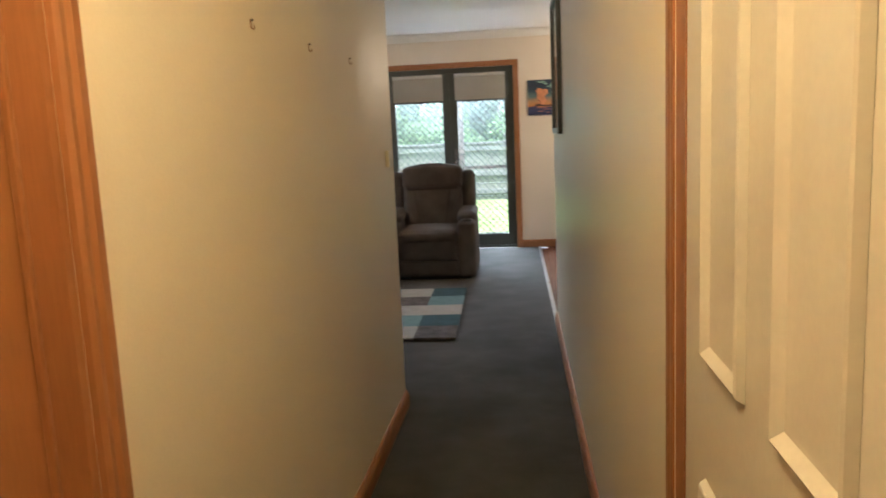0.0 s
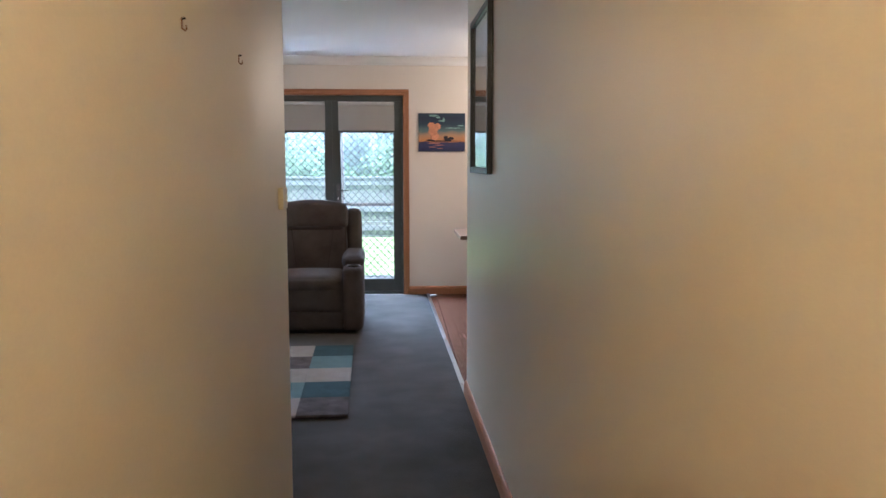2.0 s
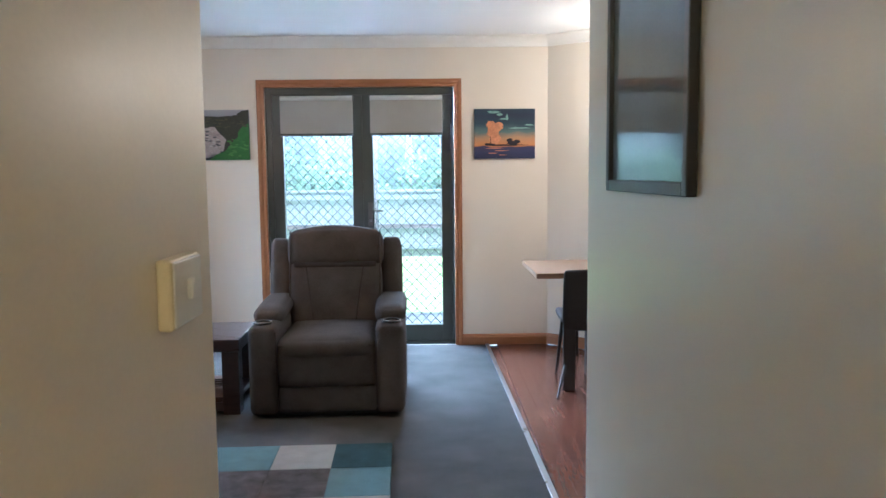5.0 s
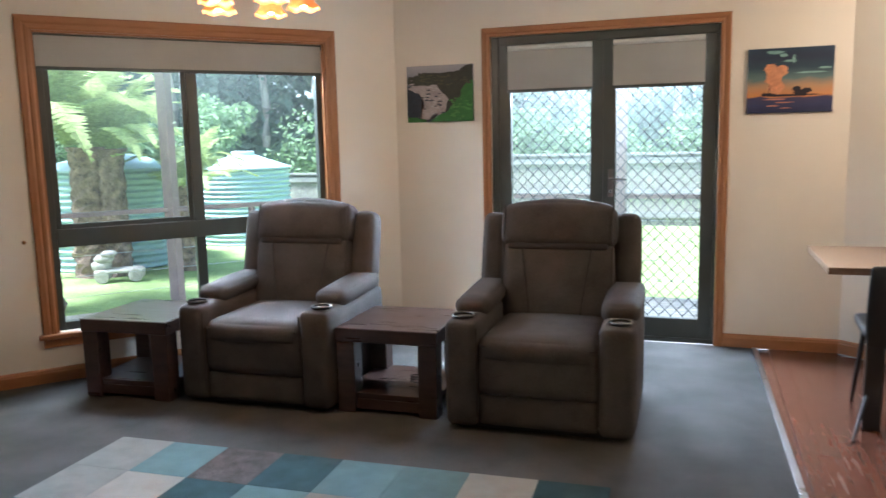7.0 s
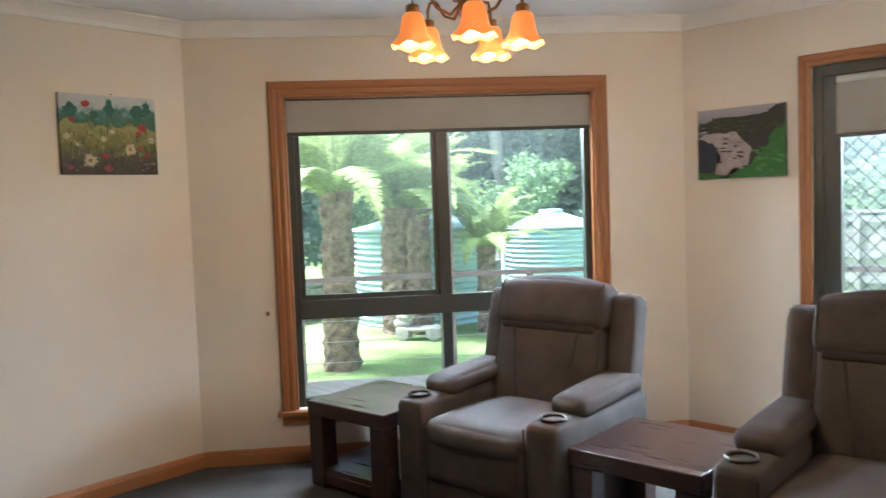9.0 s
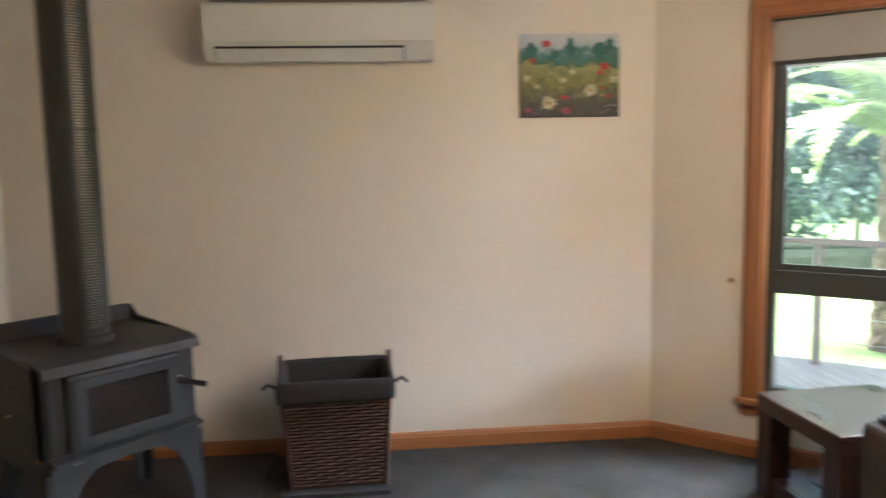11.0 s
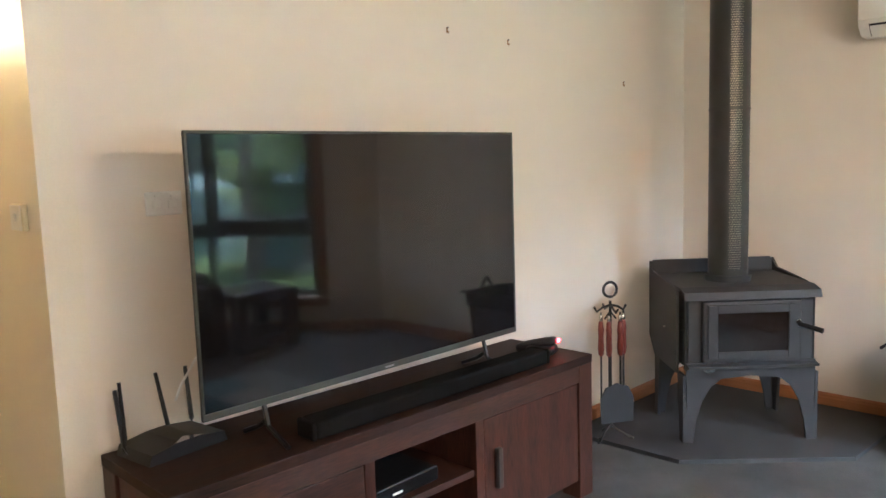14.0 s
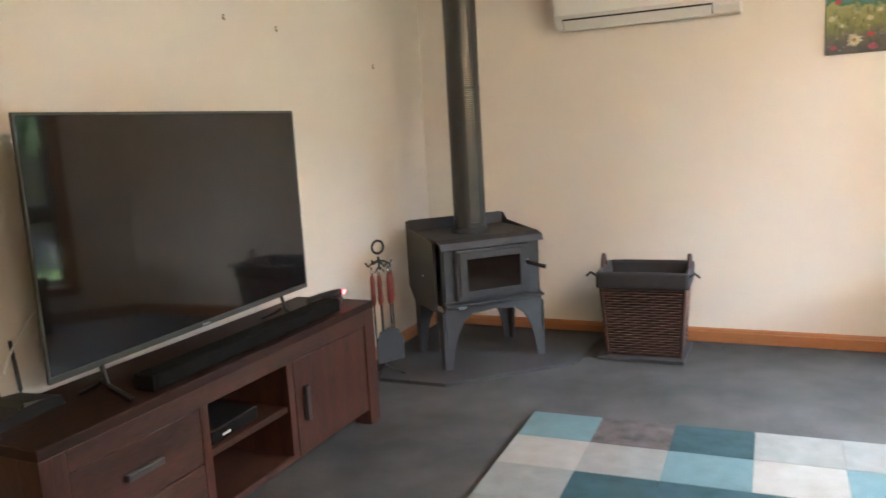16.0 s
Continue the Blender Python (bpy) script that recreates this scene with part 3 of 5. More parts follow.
# ---- lounge ----
def recliner(m, label):
    t = thing("recliner", m, label, "armchair", "pair of recliners")
    L, D = M["leather"], M["leather_dark"]
    part("base", box(B(), -0.40, 0.40, 0.06, 0.86, 0.0, 0.05, 0.01), M["black"], t, "black base plinth")
    seat = part("seat", soft(B(), -0.288, 0.288, 0.0, 0.66, 0.34, 0.475, 0.055, 0.018, 12), L, t, smooth=True)
    part("piping", tube(B(), [(-0.27 + 0.54 * i / 12, 0.004 - 0.006 * math.sin(math.pi * i / 12), 0.435 - 0.022 * math.sin(math.pi * i / 12)) for i in range(13)], 0.004, 6), D, seat)
    part("front_panel", soft(B(), -0.286, 0.286, 0.004, 0.2, 0.185, 0.425, 0.03, 0.01, 10), L, t, smooth=True)
    part("footrest", soft(B(), -0.286, 0.286, 0.012, 0.16, 0.035, 0.188, 0.022, 0.004, 10), L, t, smooth=True)
    for sx in (-1, 1):
        x0, x1 = sorted((sx * 0.284, sx * 0.455))
        arm = part("arm", soft(B(), x0, x1, 0.0, 0.80, 0.02, 0.55, 0.042, 0.007, 12), L, t, smooth=True)
        px0, px1 = sorted((sx * 0.278, sx * 0.458))
        part("arm_pad", soft(B(), px0, px1, 0.205, 0.76, 0.520, 0.618, 0.045, 0.01, 12, m=Matrix.Translation((0, 0.2, 0.53)) @ pose(0, 0, 0, 3) @ Matrix.Translation((0, -0.2, -0.53))), L, arm, smooth=True)
        cx = sx * 0.378
        part("cup_holder", lathe(B(), [(0.046, 0.004), (0.055, 0.006), (0.058, 0.012), (0.054, 0.016), (0.047, 0.014), (0.045, -0.05), (0.001, -0.052)], 24, m=pose(cx, 0.095, 0.548), closed=False), M["black"], arm, "black cup holder with a shiny rim", smooth=True)
        part("cup_rim", lathe(B(), [(0.050, 0.0155), (0.053, 0.019), (0.056, 0.0155)], 28, m=pose(cx, 0.095, 0.548), closed=False), M["dull"], arm, smooth=True)
        part("seam", tube(B(), [(sx * 0.29, 0.0, 0.08 + 0.44 * i / 6) for i in range(7)], 0.0035, 6), D, arm)
    tilt = Matrix.Translation((0, 0.62, 0.42)) @ pose(0, 0, 0, -13) @ Matrix.Translation((0, -0.62, -0.42))
    back = part("backrest", soft(B(), -0.41, 0.41, 0.66, 0.80, 0.20, 0.99, 0.05, 0.01, 12, m=tilt), L, t, smooth=True)
    part("wing", soft(B(), -0.432, -0.300, 0.60, 0.76, 0.40, 1.015, 0.04, 0.008, 10, m=tilt), L, back, smooth=True)
    part("wing", soft(B(), 0.300, 0.432, 0.60, 0.76, 0.40, 1.015, 0.04, 0.008, 10, m=tilt), L, back, smooth=True)
    part("back_cushion", soft(B(), -0.296, 0.296, 0.53, 0.70, 0.42, 0.85, 0.04, 0.012, 12, m=tilt), L, back, smooth=True)
    for sx in (-1, 1):
        part("seam", tube(B(), [tilt @ Vector((sx * (0.135 + 0.055 * i / 8), 0.521 + 0.0035 * abs(i - 4) / 4, 0.45 + 0.39 * i / 8)) for i in range(9)], 0.004, 6), D, back)
        part("piping", tube(B(), [tilt @ Vector((sx * 0.294, 0.545, 0.45 + 0.60 * i / 8)) for i in range(9)], 0.005, 6), L, back)
    bm = soft(B(), -0.303, 0.303, 0.518, 0.71, 0.822, 1.050, 0.045, 0.014, 14)
    for v in bm.verts:
        v.co.z += 0.028 * (1 - (v.co.x / 0.303) ** 2) * max(0, (v.co.z - 0.90) / 0.15)
    bm.transform(tilt)
    part("head_cushion", bm, L, back, smooth=True)
    for sx in (-1, 1):
        part("piping", tube(B(), [tilt @ Vector((sx * 0.290, 0.522 + 0.002 * abs(i - 4), 0.845 + 0.19 * i / 8)) for i in range(9)], 0.0045, 6), L, back)
    # darker suede strip gives the shadow band under the head cushion
    part("pillow_fold", soft(B(), -0.27, 0.27, 0.520, 0.56, 0.806, 0.846, 0.014, 0.0, 6, m=tilt), D, back, "fold under the head cushion, in dark suede for its shadow band", smooth=True)
    return t


recliner(pose(0.772, 7.085, 0, 0, 0, 1.2), "grey-brown suede recliner with cup holders in front of the glazed doors")
recliner(pose(-0.772, 7.09, 0, 0, 0, 1.6), "grey-brown suede recliner with cup holders in front of the wide window")


def side_table(m, w, label):
    t = thing("side_table", m, label, "side table", "pair of side tables")
    h = w / 2
    part("tabletop", box(B(), -h, h, -h, h, 0.382, 0.456, 0.006), M["dark_wood"], t)
    for sx in (-1, 1):
        for sy in (-1, 1):
            x, y = sx * (h - 0.055), sy * (h - 0.055)
            part("leg", box(B(), x - 0.05, x + 0.05, y - 0.05, y + 0.05, 0.0, 0.382, 0.004), M["dark_wood"], t)
    part("shelf", box(B(), -h + 0.02, h - 0.02, -h + 0.02, h - 0.02, 0.075, 0.105, 0.003), M["dark_wood"], t)
    for s in (-1, 1):
        part("plinth_rail", box(B(), -h + 0.105, h - 0.105, s * (h - 0.03) - 0.012, s * (h - 0.03) + 0.012, 0.02, 0.075, 0.003), M["dark_wood"], t)
    return t


side_table(pose(-0.04, 7.455, 0, 0, 0, 1), 0.56, "dark espresso wooden side table between the two recliners")
side_table(pose(-1.58, 7.32, 0, 0, 0, 3), 0.56, "dark espresso wooden side table below the window")
t = thing("coiled_cable", pose(0.06, 7.42, 0.107), "small dark coiled cable on the table's shelf", "cable")
part("cord", tube(B(), [(0.05 * math.cos(a * 0.5) * (1 + 0.1 * math.sin(a)), 0.035 * math.sin(a * 0.5), 0.004 + a * 0.0012) for a in range(40)], 0.003, 5), M["black"], t)

# rug of 40 cut-pile patches
RUG = dict(
    g=mat("rug_pale_grey", (0.235, 0.23, 0.212), 0.95, var=0.12, scale=12, fine=350, bump=0.9, spec=0.1, depth=0.006),
    c=mat("rug_cream", (0.31, 0.283, 0.25), 0.95, var=0.1, scale=12, fine=350, bump=0.9, spec=0.1, depth=0.006),
    l=mat("rug_pale_teal", (0.13, 0.198, 0.208), 0.95, var=0.12, scale=12, fine=350, bump=0.9, spec=0.1, depth=0.006),
    d=mat("rug_dark_teal", (0.045, 0.082, 0.092), 0.95, var=0.2, scale=12, fine=350, bump=0.9, spec=0.1, depth=0.006),
    b=mat("rug_taupe_brown", (0.115, 0.098, 0.092), 0.95, var=0.35, scale=14, fine=220, bump=1.0, spec=0.1, depth=0.01),
)
rug = thing("rug", pose(0.04, 5.74, 0, 0, 0, 1.9), "teal, cream and brown patchwork rug with a thick pile", "rug")
part("backing", box(B(), -1.155, 1.155, -0.82, 0.82, 0.001, 0.008, 0.002), M["liner"], rug)
bm0 = box(B(), -0.1449, 0.1449, -0.1649, 0.1649, 0.008, 0.023, 0.0035, 2)
proto = {}
for j, row in enumerate(("glbdllcd", "gcdlgbbl", "dldcldcc", "bgdlbcld", "lcggdlcb")):
    for i, k in enumerate(row):
        x, y = -1.015 + 0.29 * i, 0.66 - 0.33 * j
        if k in proto:
            o = new("patch", proto[k])
            o.parent = rug
        else:
            o = part("patch", bm0.copy(), RUG[k], rug)
            proto[k] = o.data
        o.location = (x, y, 0)
bm0.free()

# television unit
cab = thing("tv_cabinet", pose(0.071, 3.722, 0), "red-brown acacia television cabinet with drawers, open shelves and a door", "cabinet")
CW, CD, CH = 0.914, 0.440, 0.60
R, RV = M["red_wood"], M["red_wood_v"]
part("top_board", box(B(), -CW, CW, 0, CD, CH - 0.035, CH, 0.003), M["red_wood_top"], cab)
part("top_rail", box(B(), -CW + 0.09, CW - 0.09, CD - 0.03, CD - 0.002, CH - 0.105, CH - 0.035, 0.002), R, cab)
for sx in (-1, 1):
    for y0 in (0.002, CD - 0.092):
        x0, x1 = sorted((sx * CW * 0.999, sx * (CW - 0.09)))
        part("post", box(B(), x0, x1, y0, y0 + 0.09, 0, CH - 0.035, 0.003), RV, cab)
    x0, x1 = sorted((sx * (CW - 0.012), sx * (CW - 0.035)))
    part("side_panel", box(B(), x0, x1, 0.09, CD - 0.09, 0.06, CH - 0.035), RV, cab)
part("bottom_board", box(B(), -CW + 0.03, CW - 0.03, 0.02, CD - 0.012, 0.075, 0.10, 0.002), R, cab)
part("back_panel", box(B(), -CW + 0.03, CW - 0.03, 0.004, 0.014, 0.06, CH - 0.035), R, cab)
DIV1, DIV2 = -0.231, 0.269
for x in (DIV1, DIV2):
    part("divider", box(B(), x - 0.02, x + 0.02, 0.016, CD - 0.008, 0.10, CH - 0.105, 0.002), RV, cab)
part("shelf", box(B(), DIV1 + 0.02, DIV2 - 0.02, 0.016, CD - 0.02, 0.29, 0.315, 0.002), R, cab)
dr = part("cupboard_door", box(B(), -CW + 0.094, DIV1 - 0.024, CD - 0.03, CD - 0.008, 0.08, CH - 0.11, 0.003), RV, cab, "red-brown cupboard door")
part("handle", box(B(), DIV1 - 0.10, DIV1 - 0.075, CD - 0.008, CD + 0.014, 0.22, 0.37, 0.004), M["dull"], dr, "flat dull metal handle")
for z0, z1 in ((0.085, 0.285), (0.292, CH - 0.11)):
    d = part("drawer_front", box(B(), DIV2 + 0.024, CW - 0.094, CD - 0.03, CD - 0.008, z0, z1, 0.003), R, cab)
    part("handle", box(B(), 0.485, 0.635, CD - 0.008, CD + 0.014, (z0 + z1) / 2 - 0.012, (z0 + z1) / 2 + 0.013, 0.004), M["dull"], d, "flat dull metal handle")

tv = thing("television", pose(0.107, 3.981, 0.60, 0, 0, 1.9), "large flat black television standing on two feet", "television")
TW, TZ0, TZ1 = 0.700, 0.112, 0.916
part("bezel", box(B(), -TW, TW, -0.004, 0.004, TZ0, TZ1, 0.002), M["black"], tv)
for a in ((-TW, -TW + 0.008, TZ0 + 0.02, TZ1), (TW - 0.008, TW, TZ0 + 0.02, TZ1), (-TW + 0.008, TW - 0.008, TZ1 - 0.008, TZ1), (-TW, TW, TZ0, TZ0 + 0.02)):
    part("edge_strip", box(B(), a[0], a[1], 0.004, 0.009, a[2], a[3], 0.0015), M["alu"], tv, "thin dark grey edge")
part("screen", box(B(), -TW + 0.009, TW - 0.009, 0.0045, 0.0065, TZ0 + 0.021, TZ1 - 0.009), M["screen"], tv, "black glossy screen, switched off")
part("rear_housing", soft(B(), -0.45, 0.45, -0.055, -0.004, TZ0 + 0.05, TZ1 - 0.25, 0.02, 0, 6), M["black"], tv, smooth=True)
part("brand_badge", box(B(), -0.02, 0.02, 0.009, 0.0098, TZ0 + 0.006, TZ0 + 0.012), M["steel"], tv)
for x in (-0.50, 0.50):
    part("foot", tube(tube(B(), [(x, 0.0, TZ0 + 0.01), (x, 0.02, 0.05), (x, 0.12, 0.007)], 0.008, 8), [(x, 0.0, 0.06), (x, -0.03, 0.04), (x, -0.11, 0.007)], 0.008, 8), M["black"], tv, smooth=True)

sb = thing("soundbar", pose(-0.04, 4.085, 0.60, 0, 0, 0), "long low black soundbar on the television cabinet", "soundbar")
part("body", box(B(), -0.55, 0.55, -0.045, 0.045, 0.004, 0.062, 0.012, 3), M["speaker_cloth"], sb)
for s in (-1, 1):
    part("end_cap", box(B(), s * 0.557 - 0.007, s * 0.557 + 0.007, -0.044, 0.044, 0.004, 0.061, 0.006), M["speaker_cloth"], sb)
ph = thing("cordless_phone", pose(-0.715, 4.0, 0.60, 0, 0, 20), "dark grey cordless phone lying in its charger with a red light", "phone")
part("cradle", soft(B(), -0.05, 0.05, -0.06, 0.06, 0, 0.04, 0.02, 0, 8), M["black"], ph, smooth=True)
part("handset", soft(B(), -0.026, 0.026, -0.10, 0.075, 0.03, 0.062, 0.014, 0.003, 8, m=pose(0, 0, 0, 14)), M["iron"], ph, smooth=True)
part("indicator_light", soft(B(), -0.012, 0.012, 0.068, 0.078, 0.054, 0.070, 0.004, 0, 4), glow("red_indicator", (1, 0.03, 0.03), 3), ph, "glowing red light", smooth=True)
rt = thing("router", pose(0.815, 3.83, 0.60, 0, 0, 8), "black wireless router with four upright antennas", "router")
part("case", prism(B(), [(-0.13, 0), (-0.12, 0.03), (-0.03, 0.042), (0.03, 0.042), (0.12, 0.03), (0.13, 0)], -0.085, 0.085, "y"), M["black"], rt)
part("glossy_strip", prism(B(), [(-0.05, 0.086), (0.05, 0.086), (0.0, 0.05)], 0.0425, 0.0435), M["chrome"], rt, "shiny triangular trim")
for x, y, lx, ly in ((-0.12, -0.08, 0.004, -0.01), (-0.04, -0.085, 0.02, -0.015), (0.10, -0.085, 0.0, -0.01), (0.135, -0.03, 0.015, 0.0)):
    part("antenna", tube(B(), [(x, y, 0.015), (x, y, 0.04), (x + lx, y + ly, 0.205)], 0.0085, 6, r1=0.006), M["black"], rt)
cb = thing("white_cable", Matrix(), "thin white cable hanging behind the television", "cable")
part("cord", tube(B(), [(0.76, 3.745, 0.71), (0.735, 3.735, 0.75), (0.68, 3.73, 0.82), (0.62, 3.725, 0.87), (0.5, 3.72, 0.9)], 0.004, 6), M["plastic_white"], cb)
st = thing("set_top_box", pose(0.16, 4.02, 0.315, 0, 0, 3), "black set-top box on the open cabinet shelf", "media box")
part("case", box(B(), -0.14, 0.14, -0.1, 0.1, 0.006, 0.058, 0.004), M["black"], st)
part("front_strip", box(B(), -0.139, 0.139, 0.1, 0.103, 0.01, 0.054, 0.001), M["screen"], st)
part("front_logo", box(B(), 0.03, 0.075, 0.1032, 0.1036, 0.022, 0.03), M["plastic_white"], st)
for x in (-0.1, 0.1):
    for y in (-0.07, 0.07):
        part("foot", lathe(B(), [(0.01, 0), (0.01, 0.006)], 10, m=pose(x, y, 0)), M["black"], st)

# wood heater in the corner
hearth = thing("hearth_pad", Matrix(), "charcoal hearth pad with cut corners under the wood heater", "hearth")
part("slab", prism(B(), [(-1.335, 3.678), (-1.35, 4.285), (-1.895, 4.855), (-2.557, 4.875), (-2.557, 3.678)], 0.001, 0.02), M["slate"], hearth)
HP_ = [(-1.335, 3.678), (-1.35, 4.285), (-1.895, 4.855), (-2.557, 4.875)]
for p0, p1 in zip(HP_, HP_[1:]):
    d = (Vector(p1) - Vector(p0)).normalized() * 0.004
    q = Vector((d.y, -d.x))
    part("edge_trim", prism(B(), [tuple(Vector(p0)), tuple(Vector(p1)), tuple(Vector(p1) + q), tuple(Vector(p0) + q)], 0.001, 0.0205), M["iron"], hearth, "dark metal edge strip")
sv = thing("wood_heater", pose(-1.806, 4.394, 0.02, 0, 0, 136.2), "charcoal cast wood heater on splayed legs with a glass door", "stove")
I = M["iron"]
body = part("firebox", box(B(), -0.27, 0.27, 0.0, 0.46, 0.335, 0.735, 0.008), I, sv)
part("front_plate", box(B(), -0.30, 0.30, -0.022, 0.0, 0.36, 0.72, 0.006), I, sv)
part("top_plate", prism(B(), [(-0.06, 0.70), (-0.045, 0.735), (0.02, 0.752), (0.49, 0.752), (0.49, 0.738), (0.02, 0.735), (-0.03, 0.722)], -0.325, 0.325, "x"), I, sv)
part("rear_guard", prism(B(), [(-0.335, 0.66), (-0.335, 0.80), (-0.315, 0.825), (0.315, 0.825), (0.335, 0.80), (0.335, 0.66)], 0.49, 0.505, "y"), I, sv)
for s in (-1, 1):
    x0, x1 = sorted((s * 0.325, s * 0.337))
    part("side_shield", prism(B(), [(0.035, 0.33), (0.035, 0.735), (0.12, 0.752), (0.44, 0.775), (0.5, 0.82), (0.5, 0.42), (0.40, 0.33)], x0, x1, "x"), I, sv)
    part("shield_spacer", box(B(), *sorted((s * 0.27, s * 0.325)), 0.2, 0.24, 0.5, 0.54), M["black"], sv)
    part("shield_bolt", lathe(B(), [(0.007, 0), (0.006, 0.005)], 10, m=pose(s * 0.337, 0.22, 0.52, 0, 90 * s)), M["chrome"], sv)
    part("corner_bar", tube(B(), [(s * 0.306, -0.01, 0.37), (s * 0.306, -0.01, 0.70)], 0.008, 8), M["black"], sv)
dv = part("firebox_door", box(B(), -0.235, 0.235, -0.052, -0.022, 0.395, 0.692, 0.01), I, sv, "heater door with a dark glass pane")
for a in ((-0.215, -0.168, 0.415, 0.675), (0.168, 0.215, 0.415, 0.675), (-0.168, 0.168, 0.635, 0.675), (-0.168, 0.168, 0.415, 0.45)):
    part("door_frame", box(B(), a[0], a[1], -0.062, -0.05, a[2], a[3], 0.003), I, dv)
part("glass_pane", box(B(), -0.167, 0.167, -0.057, -0.05, 0.45, 0.635), M["fire_glass"], dv, "smoke-blackened glass")
part("handle_knob", lathe(B(), [(0.013, 0), (0.015, 0.006), (0.01, 0.012)], 14, m=pose(0.212, -0.052, 0.585, 90)), M["chrome"], dv, smooth=True)
part("door_handle", tube(B(), [(0.215, -0.06, 0.575), (0.24, -0.085, 0.57), (0.29, -0.14, 0.555)], 0.012, 10), M["black"], dv, smooth=True)
part("ash_lip", prism(B(), [(-0.075, 0.372), (-0.075, 0.384), (0.0, 0.392), (0.0, 0.355), (-0.02, 0.355)], -0.31, 0.31, "x"), I, sv)
part("apron", prism(B(), [(-0.31, 0.395), (0.31, 0.395), (0.31, 0.335), (0.17, 0.31), (0.0, 0.325), (-0.17, 0.31), (-0.31, 0.335)], -0.035, -0.02, "y"), I, sv)
part("maker_badge", lathe(B(), [(0.03, 0), (0.028, 0.003)], 18, m=pose(-0.2, -0.036, 0.358, 90) @ Matrix.Diagonal((1, 0.45, 1, 1))), M["chrome"], sv, "small oval metal badge")
for s in (-1, 1):
    for y0, y1 in ((-0.035, -0.02), (0.42, 0.435)):
        pts = [(s * 0.31, 0.335), (s * 0.305, 0.2), (s * 0.325, 0.0), (s * 0.275, 0.0), (s * 0.262, 0.10), (s * 0.235, 0.20), (s * 0.195, 0.27), (s * 0.14, 0.312), (s * 0.14, 0.34)]
        lg = part("leg", prism(B(), pts, y0, y1, "y"), I, sv)
        pts2 = [(y0 if y0 < 0 else y1, 0.335), (y0 if y0 < 0 else y1, 0.0), ((y0 if y0 < 0 else y1) + (0.05 if y0 < 0 else -0.05), 0.0), ((y0 if y0 < 0 else y1) + (0.09 if y0 < 0 else -0.09), 0.335)]
        part("leg_return", prism(B(), pts2, *sorted((s * 0.325, s * 0.312)), "x"), I, lg)
fl = thing("flue", pose(-1.945, 4.222, 0.75), "black flue pipe with a perforated casing rising to the ceiling", "flue pipe")
FZ = CEIL - 0.75
part("pipe", lathe(B(), [(0.096, 0.012), (0.096, FZ - 0.14)], 32), M["flue"], fl, smooth=True)
part("pipe_seam", lathe(B(), [(0.0965, 0.86), (0.099, 0.87), (0.0965, 0.88)], 32, closed=False), M["flue"], fl, smooth=True)
part("flue_collar", lathe(B(), [(0.112, FZ - 0.2), (0.126, FZ - 0.196), (0.128, FZ - 0.19), (0.128, FZ - 0.01), (0.11, FZ - 0.008)], 32), M["flue"], fl, smooth=True)
part("ceiling_flange", lathe(B(), [(0.12, FZ - 0.012), (0.21, FZ - 0.016), (0.222, FZ - 0.008), (0.222, FZ - 0.002), (0.12, FZ - 0.002)], 36), M["flue"], fl, smooth=True)
part("flue_socket", lathe(B(), [(0.10, 0.002), (0.112, 0.002), (0.112, 0.05), (0.10, 0.055)], 32), M["iron"], fl, smooth=True)
# the casing's highlight: one strip of its punched holes in brighter metal
bm = B()
for k in range(130):
    for j in range(8):
        a = radians(28 + j * 4.5 + (2.25 if k % 2 else 0))
        z = 0.09 + k * 0.0115
        c, s = math.cos(a), math.sin(a)
        rr = 0.0970
        bm.faces.new([bm.verts.new((rr * c - s * dx, rr * s + c * dx, z + dz)) for dx, dz in ((-0.0024, 0), (0, -0.0036), (0.0024, 0), (0, 0.0036))])
tagged(part("perforation", bm, mat("punched_steel_highlight", (0.27, 0.25, 0.20), 0.35, 1.0, var=0.2), fl, "rows of small punched holes, bright steel for the highlight down the pipe"), kind="stuff")

# fireside tools
fs = thing("fireside_tools", pose(-1.392, 3.89, 0.02, 0, 0, 150), "black wrought fireside tool stand with red-brown handles", "fireplace tools")
part("base", tube(tube(B(), [(-0.09, -0.06, 0.03), (-0.1, -0.07, 0.006), (-0.03, 0, 0.04), (0, 0, 0.07)], 0.007, 8), [(0.09, -0.06, 0.006), (0.03, 0, 0.04), (0, 0, 0.07), (0, 0.09, 0.006)], 0.007, 8), M["black"], fs, smooth=True)
part("pole", tube(B(), [(0, 0, 0.05), (0, 0, 0.69)], 0.007, 8), M["black"], fs, smooth=True)
part("ring_handle", tube(B(), [(0.036 * math.sin(a), 0, 0.745 - 0.036 * math.cos(a)) for a in (2 * math.pi * i / 20 for i in range(21))], 0.007, 8), M["black"], fs, smooth=True)
part("hook_bar", tube(tube(tube(B(), [(-0.085, 0, 0.665), (-0.07, 0, 0.64), (-0.04, 0, 0.66), (0, 0, 0.67), (0.04, 0, 0.66), (0.07, 0, 0.64), (0.085, 0, 0.665)], 0.006, 7), [(0, -0.08, 0.66), (0, -0.06, 0.64), (0, 0, 0.67), (0, 0.06, 0.64), (0, 0.08, 0.66)], 0.006, 7), [(-0.03, 0, 0.60), (0, 0, 0.64), (0.03, 0, 0.60)], 0.005, 6), M["black"], fs, smooth=True)
